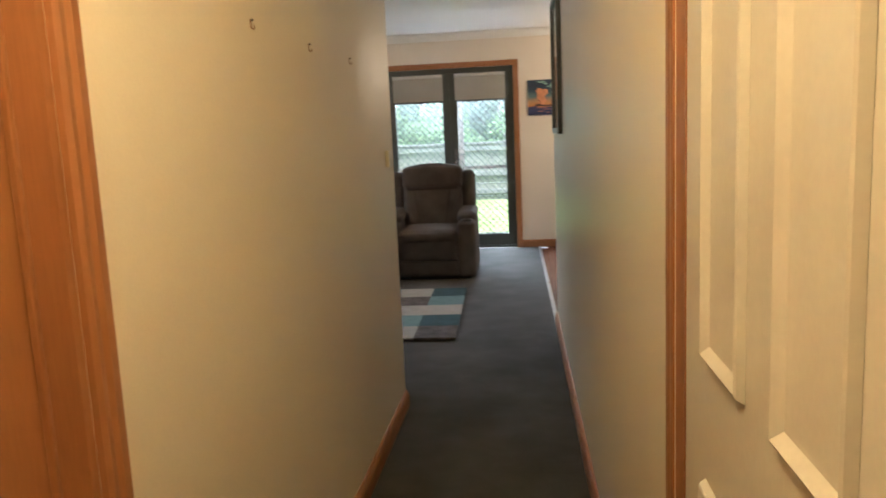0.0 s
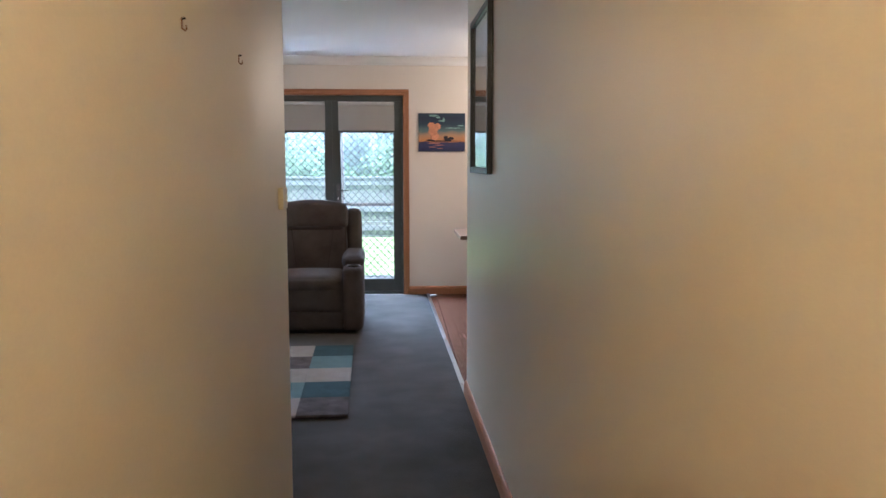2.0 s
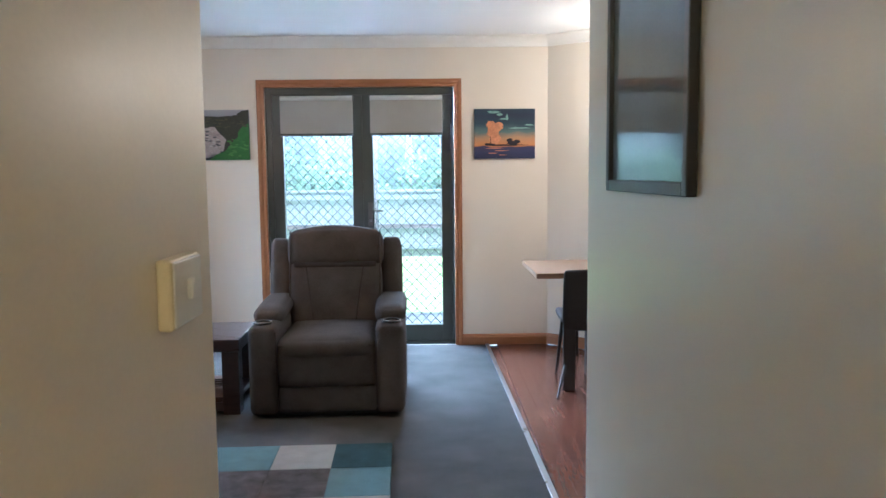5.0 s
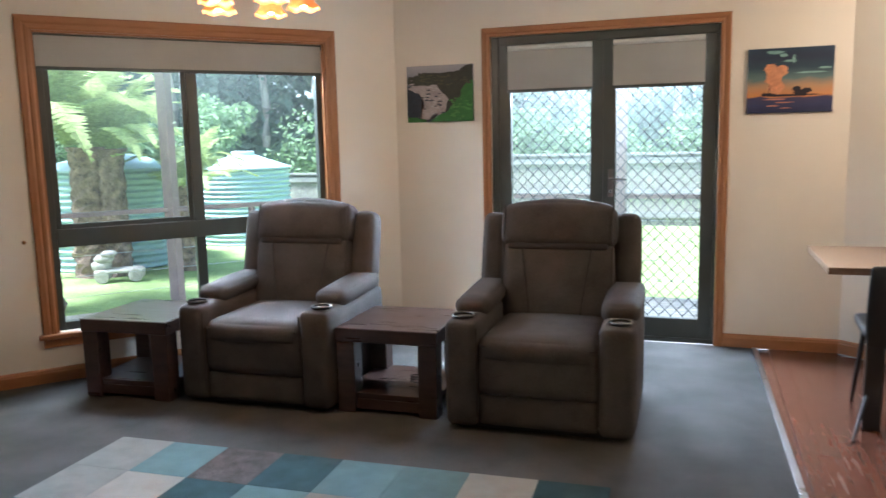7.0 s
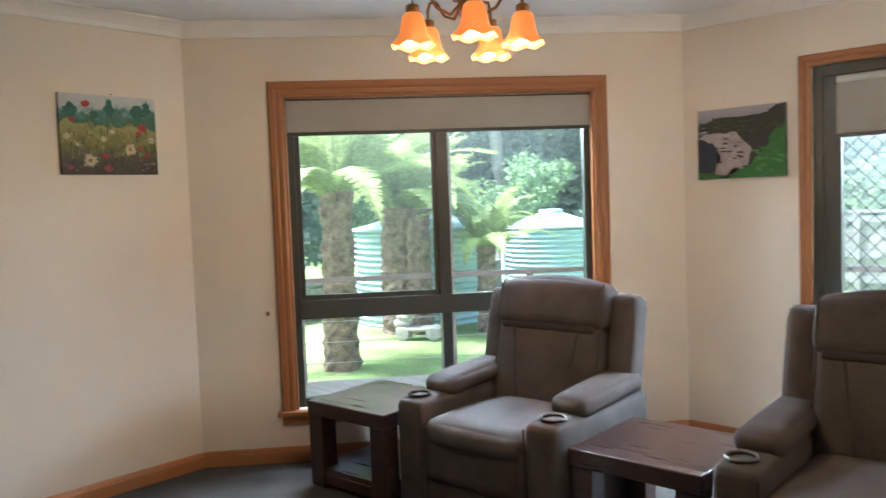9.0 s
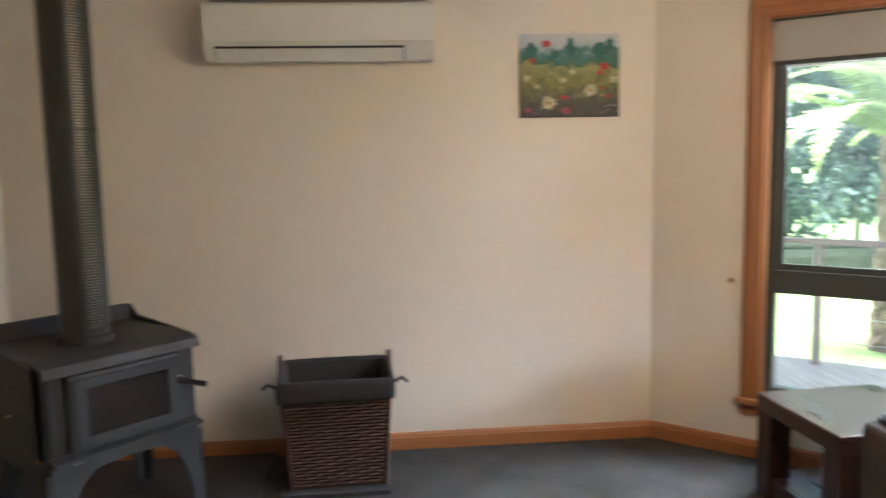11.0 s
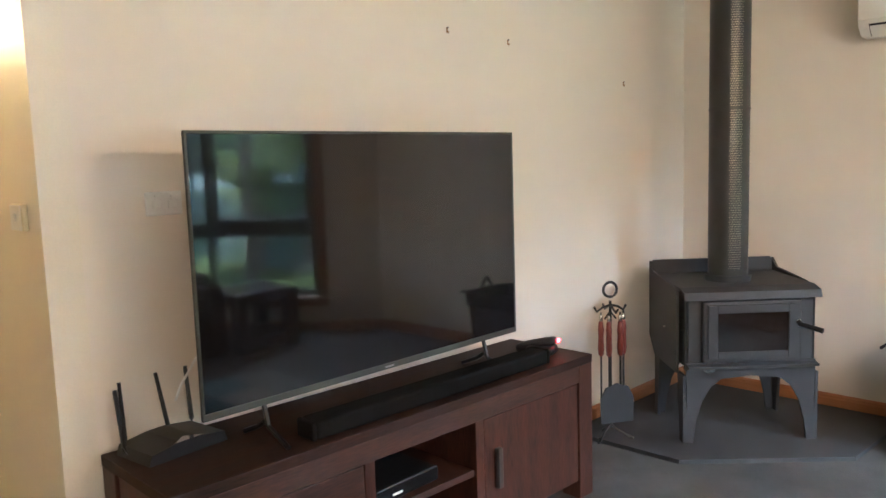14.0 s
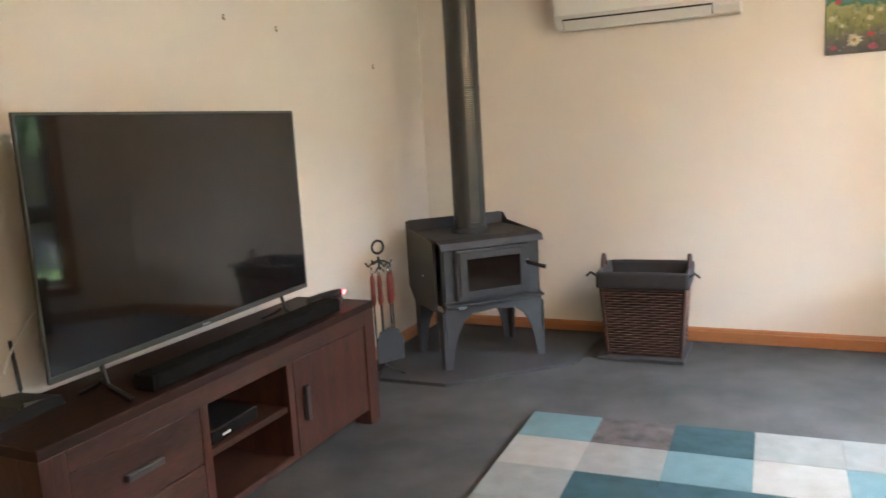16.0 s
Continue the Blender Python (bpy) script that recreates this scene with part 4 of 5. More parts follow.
for i, (x, y) in enumerate(((-0.06, -0.02), (-0.03, -0.045), (0.03, -0.045), (0.06, -0.02))):
    tl = part("tool_rod", tube(B(), [(x, y, 0.64), (x, y, 0.13)], 0.005, 7), M["black"], fs, smooth=True)
    part("tool_handle", lathe(B(), [(0.006, 0.40), (0.013, 0.41), (0.016, 0.44), (0.013, 0.50), (0.015, 0.53), (0.011, 0.57), (0.006, 0.575)], 14, m=pose(x, y, 0.022)), M["handle_red"], tl, "turned red-brown wooden handle", smooth=True)
    part("ferrule", lathe(B(), [(0.008, 0.575), (0.009, 0.58), (0.009, 0.60), (0.005, 0.605)], 12, m=pose(x, y, 0.022)), M["chrome"], tl, smooth=True)
sh = part("shovel_pan", prism(B(), [(-0.085, 0.10), (0.085, 0.10), (0.088, 0.22), (0.06, 0.275), (0.0, 0.295), (-0.06, 0.275), (-0.088, 0.22)], -0.07, -0.062, "y"), M["iron"], fs, "flat black shovel pan")
bm = B()
for i in range(40):
    a = random.uniform(0, 6.28)
    r0, r1 = 0.018, 0.032
    tube(bm, [(0.075 + r0 * math.cos(a) * 0.6, -0.02 + r0 * math.sin(a) * 0.6, 0.24), (0.075 + r1 * math.cos(a), -0.02 + r1 * math.sin(a), 0.10)], 0.003, 4)
part("brush_bristles", bm, M["black"], fs)

# wicker basket on a grey board
bd = thing("basket_board", pose(-2.25, 5.20, 0, 0, 0, 90), "flat grey board under the log basket", "board")
part("slab", box(B(), -0.245, 0.245, -0.215, 0.215, 0.001, 0.022, 0.003), M["slate"], bd)
bk = thing("log_basket", pose(-2.26, 5.205, 0.022, 0, 0, 93), "square dark brown wicker log basket with a black cloth lining", "basket")
bw0, bw1, bd0, bd1, bh = 0.205, 0.24, 0.165, 0.195, 0.49


def weave(half0, half1, off0, off1, m):
    bm = B()
    rows, st_n = 30, 9
    for j in range(rows):
        f = (j + 0.5) / rows
        h, o, z = half0 + (half1 - half0) * f, off0 + (off1 - off0) * f, 0.01 + f * (bh - 0.02)
        for i in range(st_n):
            x0, x1 = -h + 2 * h * i / st_n, -h + 2 * h * (i + 1) / st_n
            out = 0.007 if (i + j) % 2 else -0.003
            hz = 0.0068
            q = []
            for x, d in ((x0, 0.0), ((x0 + x1) / 2, out), (x1, 0.0)):
                q.append([bm.verts.new(m @ Vector((x, -(o + d + e), z + g))) for e, g in ((0, -hz), (0.005, 0), (0, hz))])
            for a, b in zip(q, q[1:]):
                for k in range(2):
                    bm.faces.new((a[k], b[k], b[k + 1], a[k + 1]))
    return bm


for ang, h0, h1, o0, o1 in ((0, bw0, bw1, bd0, bd1), (180, bw0, bw1, bd0, bd1), (90, bd0, bd1, bw0, bw1), (270, bd0, bd1, bw0, bw1)):
    tagged(part("woven_side", weave(h0, h1, o0, o1, pose(0, 0, 0, 0, 0, ang)), M["wicker"], bk), kind="stuff")
    pts = []
    m = pose(0, 0, 0, 0, 0, ang)
    part("inner_side", prism(B(), [(-h0, 0.0), (h0, 0.0), (h1, bh), (-h1, bh)], -0.001, 0.003, "y", m=m @ Matrix.Translation((0, -o0 + 0.006, 0)) @ Matrix(((1, 0, 0, 0), (0, 1, -(o1 - o0) / bh, 0), (0, 0, 1, 0), (0, 0, 0, 1)))), M["liner"], bk)
    part("cloth_cuff", soft(B(), -h1 - 0.012, h1 + 0.012, -o1 - 0.022, -o1 + 0.006, bh - 0.085, bh + 0.012, 0.012, 0.004, 8, m=m), M["liner"], bk, "black cloth folded over the rim", smooth=True)
for sx in (-1, 1):
    for sy in (-1, 1):
        part("corner_stake", tube(B(), [(sx * bw0, sy * bd0, 0), (sx * bw1, sy * bd1, bh)], 0.011, 7), M["wicker"], bk)
    part("handle", tube(B(), [(sx * (bw1 + 0.008), -0.06 + 0.12 * i / 8, bh - 0.02 + 0.10 * math.sin(math.pi * i / 8)) for i in range(9)], 0.013, 8), M["wicker"], bk, "woven loop handle", smooth=True)
    part("cloth_tie", tube(B(), [(sx * (bw1 + 0.02), -0.19, bh - 0.01), (sx * (bw1 + 0.05), -0.2, bh + 0.012), (sx * (bw1 + 0.075), -0.19, bh - 0.012)], 0.008, 6), M["liner"], bk)
part("floor_panel", box(B(), -bw0, bw0, -bd0, bd0, 0.004, 0.02), M["wicker"], bk)
lg = thing("firewood", pose(-2.28, 5.30, 0.32, 0, 20, 20), "short split log standing in the basket", "firewood")
part("log", tube(B(), [(0, 0, -0.29), (0.004, 0, 0), (0, 0.004, 0.13)], 0.045, 9), M["trim"], lg)

# wall air conditioner
ac = thing("air_conditioner", pose(X_HP, 5.183, 1.945, 0, 0, 90), "off-white split-system air conditioner high on the wall", "air conditioner")
pf = [(0, 0.015), (-0.05, 0.0), (-0.14, 0.005), (-0.185, 0.045), (-0.205, 0.10), (-0.207, 0.20), (-0.19, 0.246), (-0.15, 0.262), (0, 0.262)]
bm = prism(B(), pf, -0.525, 0.525, "x")
bmesh.ops.bevel(bm, geom=[e for e in bm.edges], offset=0.005, segments=2, affect="EDGES")
part("housing", bm, M["ac"], ac)
part("front_panel", box(B(), -0.52, 0.52, -0.2125, -0.206, 0.075, 0.235, 0.003), M["ac"], ac)
part("outlet_slot", prism(B(), [(-0.15, 0.003), (-0.19, 0.045), (-0.195, 0.058), (-0.155, 0.003)], -0.475, 0.385, "x"), M["black"], ac, "dark air outlet slot")
part("louvre", prism(B(), [(-0.152, -0.003), (-0.197, 0.042), (-0.199, 0.047), (-0.154, 0.001)], -0.47, 0.38, "x"), M["ac"], ac)
for k in range(14):
    part("top_grille_slat", box(B(), -0.49, 0.49, -0.195 + 0.013 * k, -0.191 + 0.013 * k, 0.259, 0.266), M["blind"], ac)

# ---- things on the walls ----
def bands(name, stops, warp=0.5, scale=4.0, rough=0.7, streak=(1, 1, 1), axis=2):
    """Paint in wavy bands of colour that follow one axis of the canvas, broken by noise."""
    m = bpy.data.materials.new(name)
    m.use_nodes = True
    n, l = m.node_tree.nodes, m.node_tree.links
    p = n["Principled BSDF"]
    p.inputs["Roughness"].default_value = rough
    co, sp, ns, mp = n.new("ShaderNodeTexCoord"), n.new("ShaderNodeSeparateXYZ"), n.new("ShaderNodeTexNoise"), n.new("ShaderNodeMapping")
    mp.inputs["Scale"].default_value = streak
    l.new(co.outputs["Object"], sp.inputs[0])
    l.new(co.outputs["Object"], mp.inputs[0])
    l.new(mp.outputs[0], ns.inputs["Vector"])
    ns.inputs["Scale"].default_value, ns.inputs["Detail"].default_value = scale, 6
    ad = n.new("ShaderNodeMath")
    ad.operation = "MULTIPLY_ADD"
    l.new(ns.outputs["Fac"], ad.inputs[0])
    ad.inputs[1].default_value = warp
    sub = n.new("ShaderNodeMath")
    sub.operation = "MULTIPLY_ADD"
    l.new(sp.outputs[axis], sub.inputs[0])
    sub.inputs[1].default_value, sub.inputs[2].default_value = 2.5, -warp / 2
    l.new(sub.outputs[0], ad.inputs[2])
    rp = n.new("ShaderNodeValToRGB")
    while len(rp.color_ramp.elements) < len(stops):
        rp.color_ramp.elements.new(0.5)
    for e, (q, c) in zip(rp.color_ramp.elements, stops):
        e.position, e.color = q, (*c, 1)
    l.new(ad.outputs[0], rp.inputs[0])
    l.new(rp.outputs[0], p.inputs["Base Color"])
    return m


def blob(cx, cz, rx, rz, n=18, rough=0.25, seed=0, y=-0.0225, bm=None):
    """A flat brush dab with an uneven outline."""
    rnd = random.Random(seed)
    bm = bm or B()
    vs = [bm.verts.new((cx + rx * (1 - rough * rnd.random()) * math.cos(2 * math.pi * i / n), y, cz + rz * (1 - rough * rnd.random()) * math.sin(2 * math.pi * i / n))) for i in range(n)]
    bm.faces.new(vs)
    return bm


def canvas(m, w, h, face, label):
    t = thing("canvas_print", m, label, "picture")
    part("stretched_canvas", box(B(), -w / 2, w / 2, -0.02, 0.0, 0, h, 0.002), face, t)
    return t


def shape(parent, name, material, w, h, pts, y, seed=1):
    """A painted area with ragged edges; its corners are shares of the canvas's width and height."""
    rnd = random.Random(seed)
    out = []
    for (ax, az), (bx, bz) in zip(pts, pts[1:] + pts[:1]):
        for i in range(5):
            f = i / 5
            x, z = ax + (bx - ax) * f, az + (bz - az) * f
            if 0.02 < x < 0.98 and 0.02 < z < 0.98:
                x, z = x + rnd.uniform(-0.018, 0.018), z + rnd.uniform(-0.018, 0.018)
            out.append(((x - 0.5) * w, z * h))
    bm = B()
    f = bm.faces.new([bm.verts.new((x, y, z)) for x, z in out])
    bmesh.ops.triangulate(bm, faces=[f])
    part(name, bm, material, parent)


def strokes(parent, name, material, n, x0, x1, z0, z1, rx, rz, y, seed=1):
    """Many small brush strokes of one paint."""
    rnd = random.Random(seed)
    bm = B()
    for i in range(n):
        k = rnd.uniform(0.5, 1.3)
        blob(rnd.uniform(x0, x1), rnd.uniform(z0, z1), rx * k, rz * k, 7, 0.4, seed * 999 + i, y - 0.00002 * i, bm)
    tagged(part(name, bm, material, parent), kind="stuff")


def dab(parent, name, material, *a, **k):
    part(name, blob(*a, **k), material, parent)


P = lambda n, c: mat(n, c, 0.7, var=0.18, scale=25, fine=120, bump=0.05)
c1 = canvas(pose(X_HP, 6.39, 1.675, 0, 0, 90), 0.50, 0.405,
            bands("flower_field_paint", [(0.0, (0.07, 0.065, 0.06)), (0.25, (0.12, 0.11, 0.07)), (0.42, (0.2, 0.2, 0.06)), (0.6, (0.34, 0.33, 0.13)), (0.66, (0.06, 0.14, 0.08)), (0.78, (0.09, 0.22, 0.2)), (0.86, (0.45, 0.5, 0.5)), (1.0, (0.55, 0.55, 0.55))], 0.45, 22),
            "flower meadow canvas print with daisies and poppies")
pw_, pr_, pg_, pp_ = P("daisy_paint", (0.62, 0.56, 0.36)), P("poppy_paint", (0.45, 0.05, 0.05)), P("tree_paint", (0.05, 0.15, 0.13)), P("pink_paint", (0.38, 0.08, 0.12))
k = 0
for x, z, r in ((-0.11, 0.07, 0.04), (0.1, 0.13, 0.036), (-0.035, 0.18, 0.018), (0.22, 0.18, 0.02), (-0.22, 0.19, 0.018), (0.01, 0.22, 0.014), (-0.17, 0.15, 0.013)):
    k += 1
    bm = B()
    for i in range(11):
        a = 2 * math.pi * i / 11 + k
        rr = r * (0.8 + 0.3 * random.random())
        u, v = Vector((math.cos(a), 0, math.sin(a))), Vector((-math.sin(a), 0, math.cos(a)))
        q = [u * rr * 0.2 - v * rr * 0.08, u * rr * 0.7 - v * rr * 0.16, u * rr, u * rr * 0.7 + v * rr * 0.16, u * rr * 0.2 + v * rr * 0.08]
        bm.faces.new([bm.verts.new(Vector((x, -0.0225, z)) + w) for w in q])
    part("painted_daisy", bm, pw_, c1)
    if r > 0.03:
        dab(c1, "daisy_centre", P("daisy_centre_paint", (0.4, 0.2, 0.05)), x, z, r * 0.3, r * 0.3, seed=k, y=-0.0235)
for x, z, r in ((-0.12, 0.355, 0.024), (0.17, 0.245, 0.026), (0.15, 0.215, 0.018), (-0.19, 0.275, 0.018), (-0.03, 0.095, 0.018), (-0.02, 0.03, 0.026), (-0.21, 0.035, 0.018), (0.19, 0.10, 0.014), (0.16, 0.14, 0.012)):
    k += 1
    dab(c1, "painted_poppy", pr_ if z > 0.08 else pp_, x, z, r, r * 0.8, seed=k)
for x, z, rx, rz in ((0.0, 0.335, 0.035, 0.06), (-0.2, 0.32, 0.045, 0.05), (0.15, 0.32, 0.05, 0.05), (0.2, 0.35, 0.03, 0.05), (-0.08, 0.3, 0.03, 0.03)):
    k += 1
    dab(c1, "painted_tree", pg_, x, z, rx, rz, seed=k, rough=0.5, y=-0.0215)
strokes(c1, "painted_grass", P("pale_grass_paint", (0.30, 0.30, 0.10)), 90, -0.24, 0.24, 0.10, 0.25, 0.003, 0.022, -0.0206, 3)
strokes(c1, "painted_grass", P("dark_grass_paint", (0.05, 0.075, 0.035)), 90, -0.24, 0.24, 0.02, 0.24, 0.003, 0.022, -0.0209, 4)
strokes(c1, "painted_flowers", P("mauve_flower_paint", (0.22, 0.17, 0.22)), 26, -0.24, 0.24, 0.02, 0.13, 0.009, 0.008, -0.0214, 5)
strokes(c1, "painted_flowers", P("cream_flower_paint", (0.5, 0.46, 0.3)), 22, -0.24, 0.24, 0.05, 0.22, 0.006, 0.005, -0.0217, 6)
part("hanging_nail", tube(B(), [(0.02, 0, 0.415), (0.02, -0.015, 0.412)], 0.003, 6), M["black"], c1)

c2 = canvas(pose(-0.313, 8.9995, 1.545, 0, 0, 0), 0.50, 0.40,
            bands("overcast_sky_paint", [(0.0, (0.03, 0.036, 0.045)), (0.5, (0.05, 0.055, 0.06)), (0.8, (0.2, 0.2, 0.22)), (0.9, (0.30, 0.29, 0.31)), (1.0, (0.36, 0.34, 0.36))], 0.12, 9),
            "waterfall and green cliffs canvas print")
wf, gr_, rk, sea = P("white_water_paint", (0.40, 0.34, 0.33)), P("cliff_grass_paint", (0.05, 0.17, 0.035)), P("dark_cliff_paint", (0.045, 0.045, 0.032)), P("slate_sea_paint", (0.03, 0.038, 0.055))
shape(c2, "painted_cliff", rk, 0.5, 0.4, [(0.02, 0.80), (0.18, 0.84), (0.2, 0.88), (0.6, 0.87), (0.8, 0.9), (0.88, 0.97), (1, 1), (1, 0.55), (0.6, 0.1), (0.5, 0.4), (0.15, 0.6), (0, 0.7)], -0.0206, 1)
shape(c2, "painted_sea", sea, 0.5, 0.4, [(0, 0), (0, 0.63), (0.2, 0.6), (0.3, 0.3), (0.3, 0.0)], -0.0208, 2)
shape(c2, "painted_water", wf, 0.5, 0.4, [(0.02, 0.60), (0.12, 0.66), (0.46, 0.65), (0.5, 0.54), (0.62, 0.43), (0.6, 0.27), (0.55, 0.12), (0.42, 0.15), (0.3, 0.04), (0.2, 0.08), (0.27, 0.3), (0.2, 0.5)], -0.0211, 3)
shape(c2, "painted_grass", gr_, 0.5, 0.4, [(1, 0.74), (0.86, 0.64), (0.8, 0.45), (0.62, 0.2), (0.45, 0.1), (0.35, 0.0), (1, 0)], -0.0213, 4)
shape(c2, "painted_grass", gr_, 0.5, 0.4, [(0, 0), (0, 0.09), (0.25, 0.05), (0.3, 0)], -0.0213, 5)
strokes(c2, "painted_rock", sea, 16, -0.13, 0.03, 0.06, 0.235, 0.022, 0.006, -0.0216, 6)
strokes(c2, "painted_foam", P("foam_paint", (0.52, 0.47, 0.46)), 22, -0.14, 0.04, 0.05, 0.25, 0.016, 0.004, -0.022, 7)
strokes(c2, "painted_foam", wf, 10, -0.24, -0.14, 0.22, 0.30, 0.02, 0.005, -0.0216, 8)
strokes(c2, "painted_scrub", P("scrub_paint", (0.075, 0.075, 0.04)), 40, -0.14, 0.22, 0.26, 0.34, 0.02, 0.006, -0.0216, 9)
strokes(c2, "painted_scrub", P("bright_grass_paint", (0.09, 0.24, 0.05)), 30, 0.08, 0.23, 0.02, 0.17, 0.018, 0.007, -0.0217, 10)
c3 = canvas(pose(1.998, 9.0, 1.535, 0, 0, 0), 0.495, 0.40,
            bands("sunset_paint", [(0.0, (0.012, 0.018, 0.06)), (0.14, (0.03, 0.035, 0.10)), (0.235, (0.05, 0.04, 0.09)), (0.26, (0.55, 0.22, 0.06)), (0.42, (0.42, 0.24, 0.12)), (0.54, (0.10, 0.16, 0.16)), (0.7, (0.025, 0.05, 0.075)), (0.85, (0.02, 0.03, 0.06)), (1.0, (0.02, 0.04, 0.07))], 0.16, 7, streak=(1, 1, 3)),
            "sunset seascape canvas print with dark trees")
og, dk, tq, pk = P("orange_cloud_paint", (0.62, 0.27, 0.13)), P("dark_tree_paint", (0.02, 0.014, 0.02)), P("pale_teal_cloud_paint", (0.22, 0.38, 0.34)), P("pink_glint_paint", (0.5, 0.2, 0.13))
for x, z, rx, rz, mt in ((-0.09, 0.22, 0.07, 0.075, og), (-0.11, 0.27, 0.05, 0.04, og), (-0.05, 0.26, 0.045, 0.05, og), (-0.08, 0.17, 0.06, 0.06, og), (0.06, 0.125, 0.055, 0.022, dk), (0.04, 0.145, 0.035, 0.022, dk), (0.1, 0.135, 0.03, 0.02, dk), (-0.115, 0.15, 0.004, 0.035, dk), (-0.12, 0.115, 0.06, 0.014, dk), (0.0, 0.108, 0.2, 0.008, dk),
                         (-0.09, 0.375, 0.06, 0.012, tq), (-0.04, 0.355, 0.03, 0.014, tq), (0.02, 0.33, 0.012, 0.03, tq), (0.0, 0.32, 0.05, 0.008, tq), (0.12, 0.245, 0.11, 0.008, tq), (0.2, 0.27, 0.05, 0.008, tq), (-0.08, 0.085, 0.08, 0.006, pk), (-0.03, 0.065, 0.07, 0.005, pk), (-0.1, 0.045, 0.05, 0.005, pk), (-0.02, 0.03, 0.04, 0.004, pk)):
    k += 1
    dab(c3, "painted_cloud" if mt in (og, tq) else "painted_shape", mt, x, z, rx, rz, seed=k, rough=0.4, y=-0.0215 - 0.0003 * (k % 6))

# framed picture in the hall
fp = thing("framed_picture", along(Vector((X_HR, 5.36, 0)), Vector((X_HE, -2.2, 0))) @ pose(0.692, 0, 1.363), "black framed picture under glass on the hallway wall", "picture")
hw, hh = 0.345, 0.80
for a in ((-hw, -hw + 0.032, 0, hh), (hw - 0.032, hw, 0, hh), (-hw + 0.032, hw - 0.032, hh - 0.032, hh), (-hw + 0.032, hw - 0.032, 0, 0.032)):
    part("frame_bar", box(B(), a[0], a[1], -0.026, -0.001, a[2], a[3], 0.003), M["black"], fp, "black picture frame")
part("print", box(B(), -hw + 0.03, hw - 0.03, -0.008, -0.002, 0.03, hh - 0.03), bands("misty_print", [(0, (0.16, 0.2, 0.19)), (0.5, (0.12, 0.14, 0.14)), (1.2, (0.06, 0.07, 0.07)), (1.6, (0.16, 0.17, 0.17))], 0.5, 3), fp)
# opaque pane; its grey-teal colour gives the pale reflection on the glass
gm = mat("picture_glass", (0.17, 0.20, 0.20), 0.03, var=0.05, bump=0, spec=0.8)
part("picture_glass", box(B(), -hw + 0.03, hw - 0.03, -0.0125, -0.0095, 0.03, hh - 0.03), gm, fp, "opaque glossy picture pane, grey-teal for the pale reflection in its glass")

# switch plates and hooks
sw = thing("light_switch", pose(X_HL, 3.562, 1.291, 0, 0, 90), "white double light switch by the hall corner, its base tinted as if lamplit", "light switch")
# the base's yellow colour stands for the hall lamp's light on its edge
part("plate", box(B(), -0.051, 0.051, -0.017, 0, -0.039, 0.039, 0.004), M["switch"], sw)
part("cover", box(B(), -0.047, 0.049, -0.0195, -0.017, -0.036, 0.036, 0.002), M["plastic_white"], sw, "white face plate")
part("rocker", soft(B(), -0.007, 0.007, -0.026, -0.019, -0.010, 0.014, 0.003, 0, 4), M["plastic_white"], sw, smooth=True)
so = thing("power_outlet", tv_wall(0.737, 1.312), "white double wall outlet beside the television", "power outlet")
part("plate", box(B(), -0.058, 0.058, -0.009, 0, -0.036, 0.036, 0.004), M["plastic_white"], so)
for x in (-0.025, 0.025):
    part("socket", box(B(), x - 0.014, x + 0.014, -0.012, -0.008, -0.016, 0.012, 0.003), M["plastic_white"], so)
    part("socket_switch", box(B(), x - 0.005, x + 0.005, -0.0135, -0.008, 0.018, 0.028, 0.002), M["plastic_white"], so)


def wall_hook(m):
    t = thing("picture_hook", m, "small tarnished metal picture hook on a bare wall", "hook", "empty picture hooks")
    part("strap", box(B(), -0.004, 0.004, -0.002, 0, -0.010, 0.012, 0.001), M["brass"], t)
    part("nail", tube(B(), [(0, 0.0, 0.009), (0, -0.008, 0.011)], 0.0025, 6), M["black"], t)
    part("hook", tube(B(), [(0, -0.002, -0.009), (0, -0.007, -0.013), (0, -0.010, -0.008), (0, -0.009, -0.003)], 0.002, 6), M["brass"], t)
    return t


h0 = wall_hook(tv_wall(-0.53, 1.944))
for m in (tv_wall(-0.92, 1.928), tv_wall(0.24, 2.055), tv_wall(-1.89, 1.792),
          pose(X_HL, 1.82, 1.693, 0, 0, 90), pose(X_HL, 2.327, 1.686, 0, 0, 90), pose(X_HL, 2.878, 1.69, 0, 0, 90)):
    copy_thing(h0, m)
kn = thing("wall_knob", along(WA, WB) @ pose(0.405, 0, 0.87), "small brown blind cord cleat on the wall", "cord cleat")
part("knob", lathe(B(), [(0.01, 0), (0.006, 0.01), (0.012, 0.02), (0.002, 0.026)], 12, m=pose(0, 0, 0, 90)), M["brass"], kn, smooth=True)

# chandelier
ch = thing("chandelier", pose(-0.41, 6.74, 0), "brass chandelier with five lit amber bell shades", "chandelier")
part("ceiling_rose", lathe(B(), [(0.001, CEIL - 0.06), (0.03, CEIL - 0.055), (0.06, CEIL - 0.02), (0.07, CEIL - 0.002)], 24), M["brass"], ch, smooth=True)
part("stem", lathe(B(), [(0.008, CEIL - 0.05), (0.008, 2.30), (0.02, 2.285), (0.012, 2.26), (0.03, 2.22), (0.034, 2.19), (0.015, 2.15), (0.022, 2.135), (0.004, 2.10)], 18), M["brass"], ch, smooth=True)
amber = bpy.data.materials.new("amber_glass")
amber.use_nodes = True
ap = amber.node_tree.nodes["Principled BSDF"]
ap.inputs["Base Color"].default_value = (0.62, 0.21, 0.06, 1)
ap.inputs["Roughness"].default_value = 0.3
ap.inputs["Transmission Weight"].default_value = 0.1
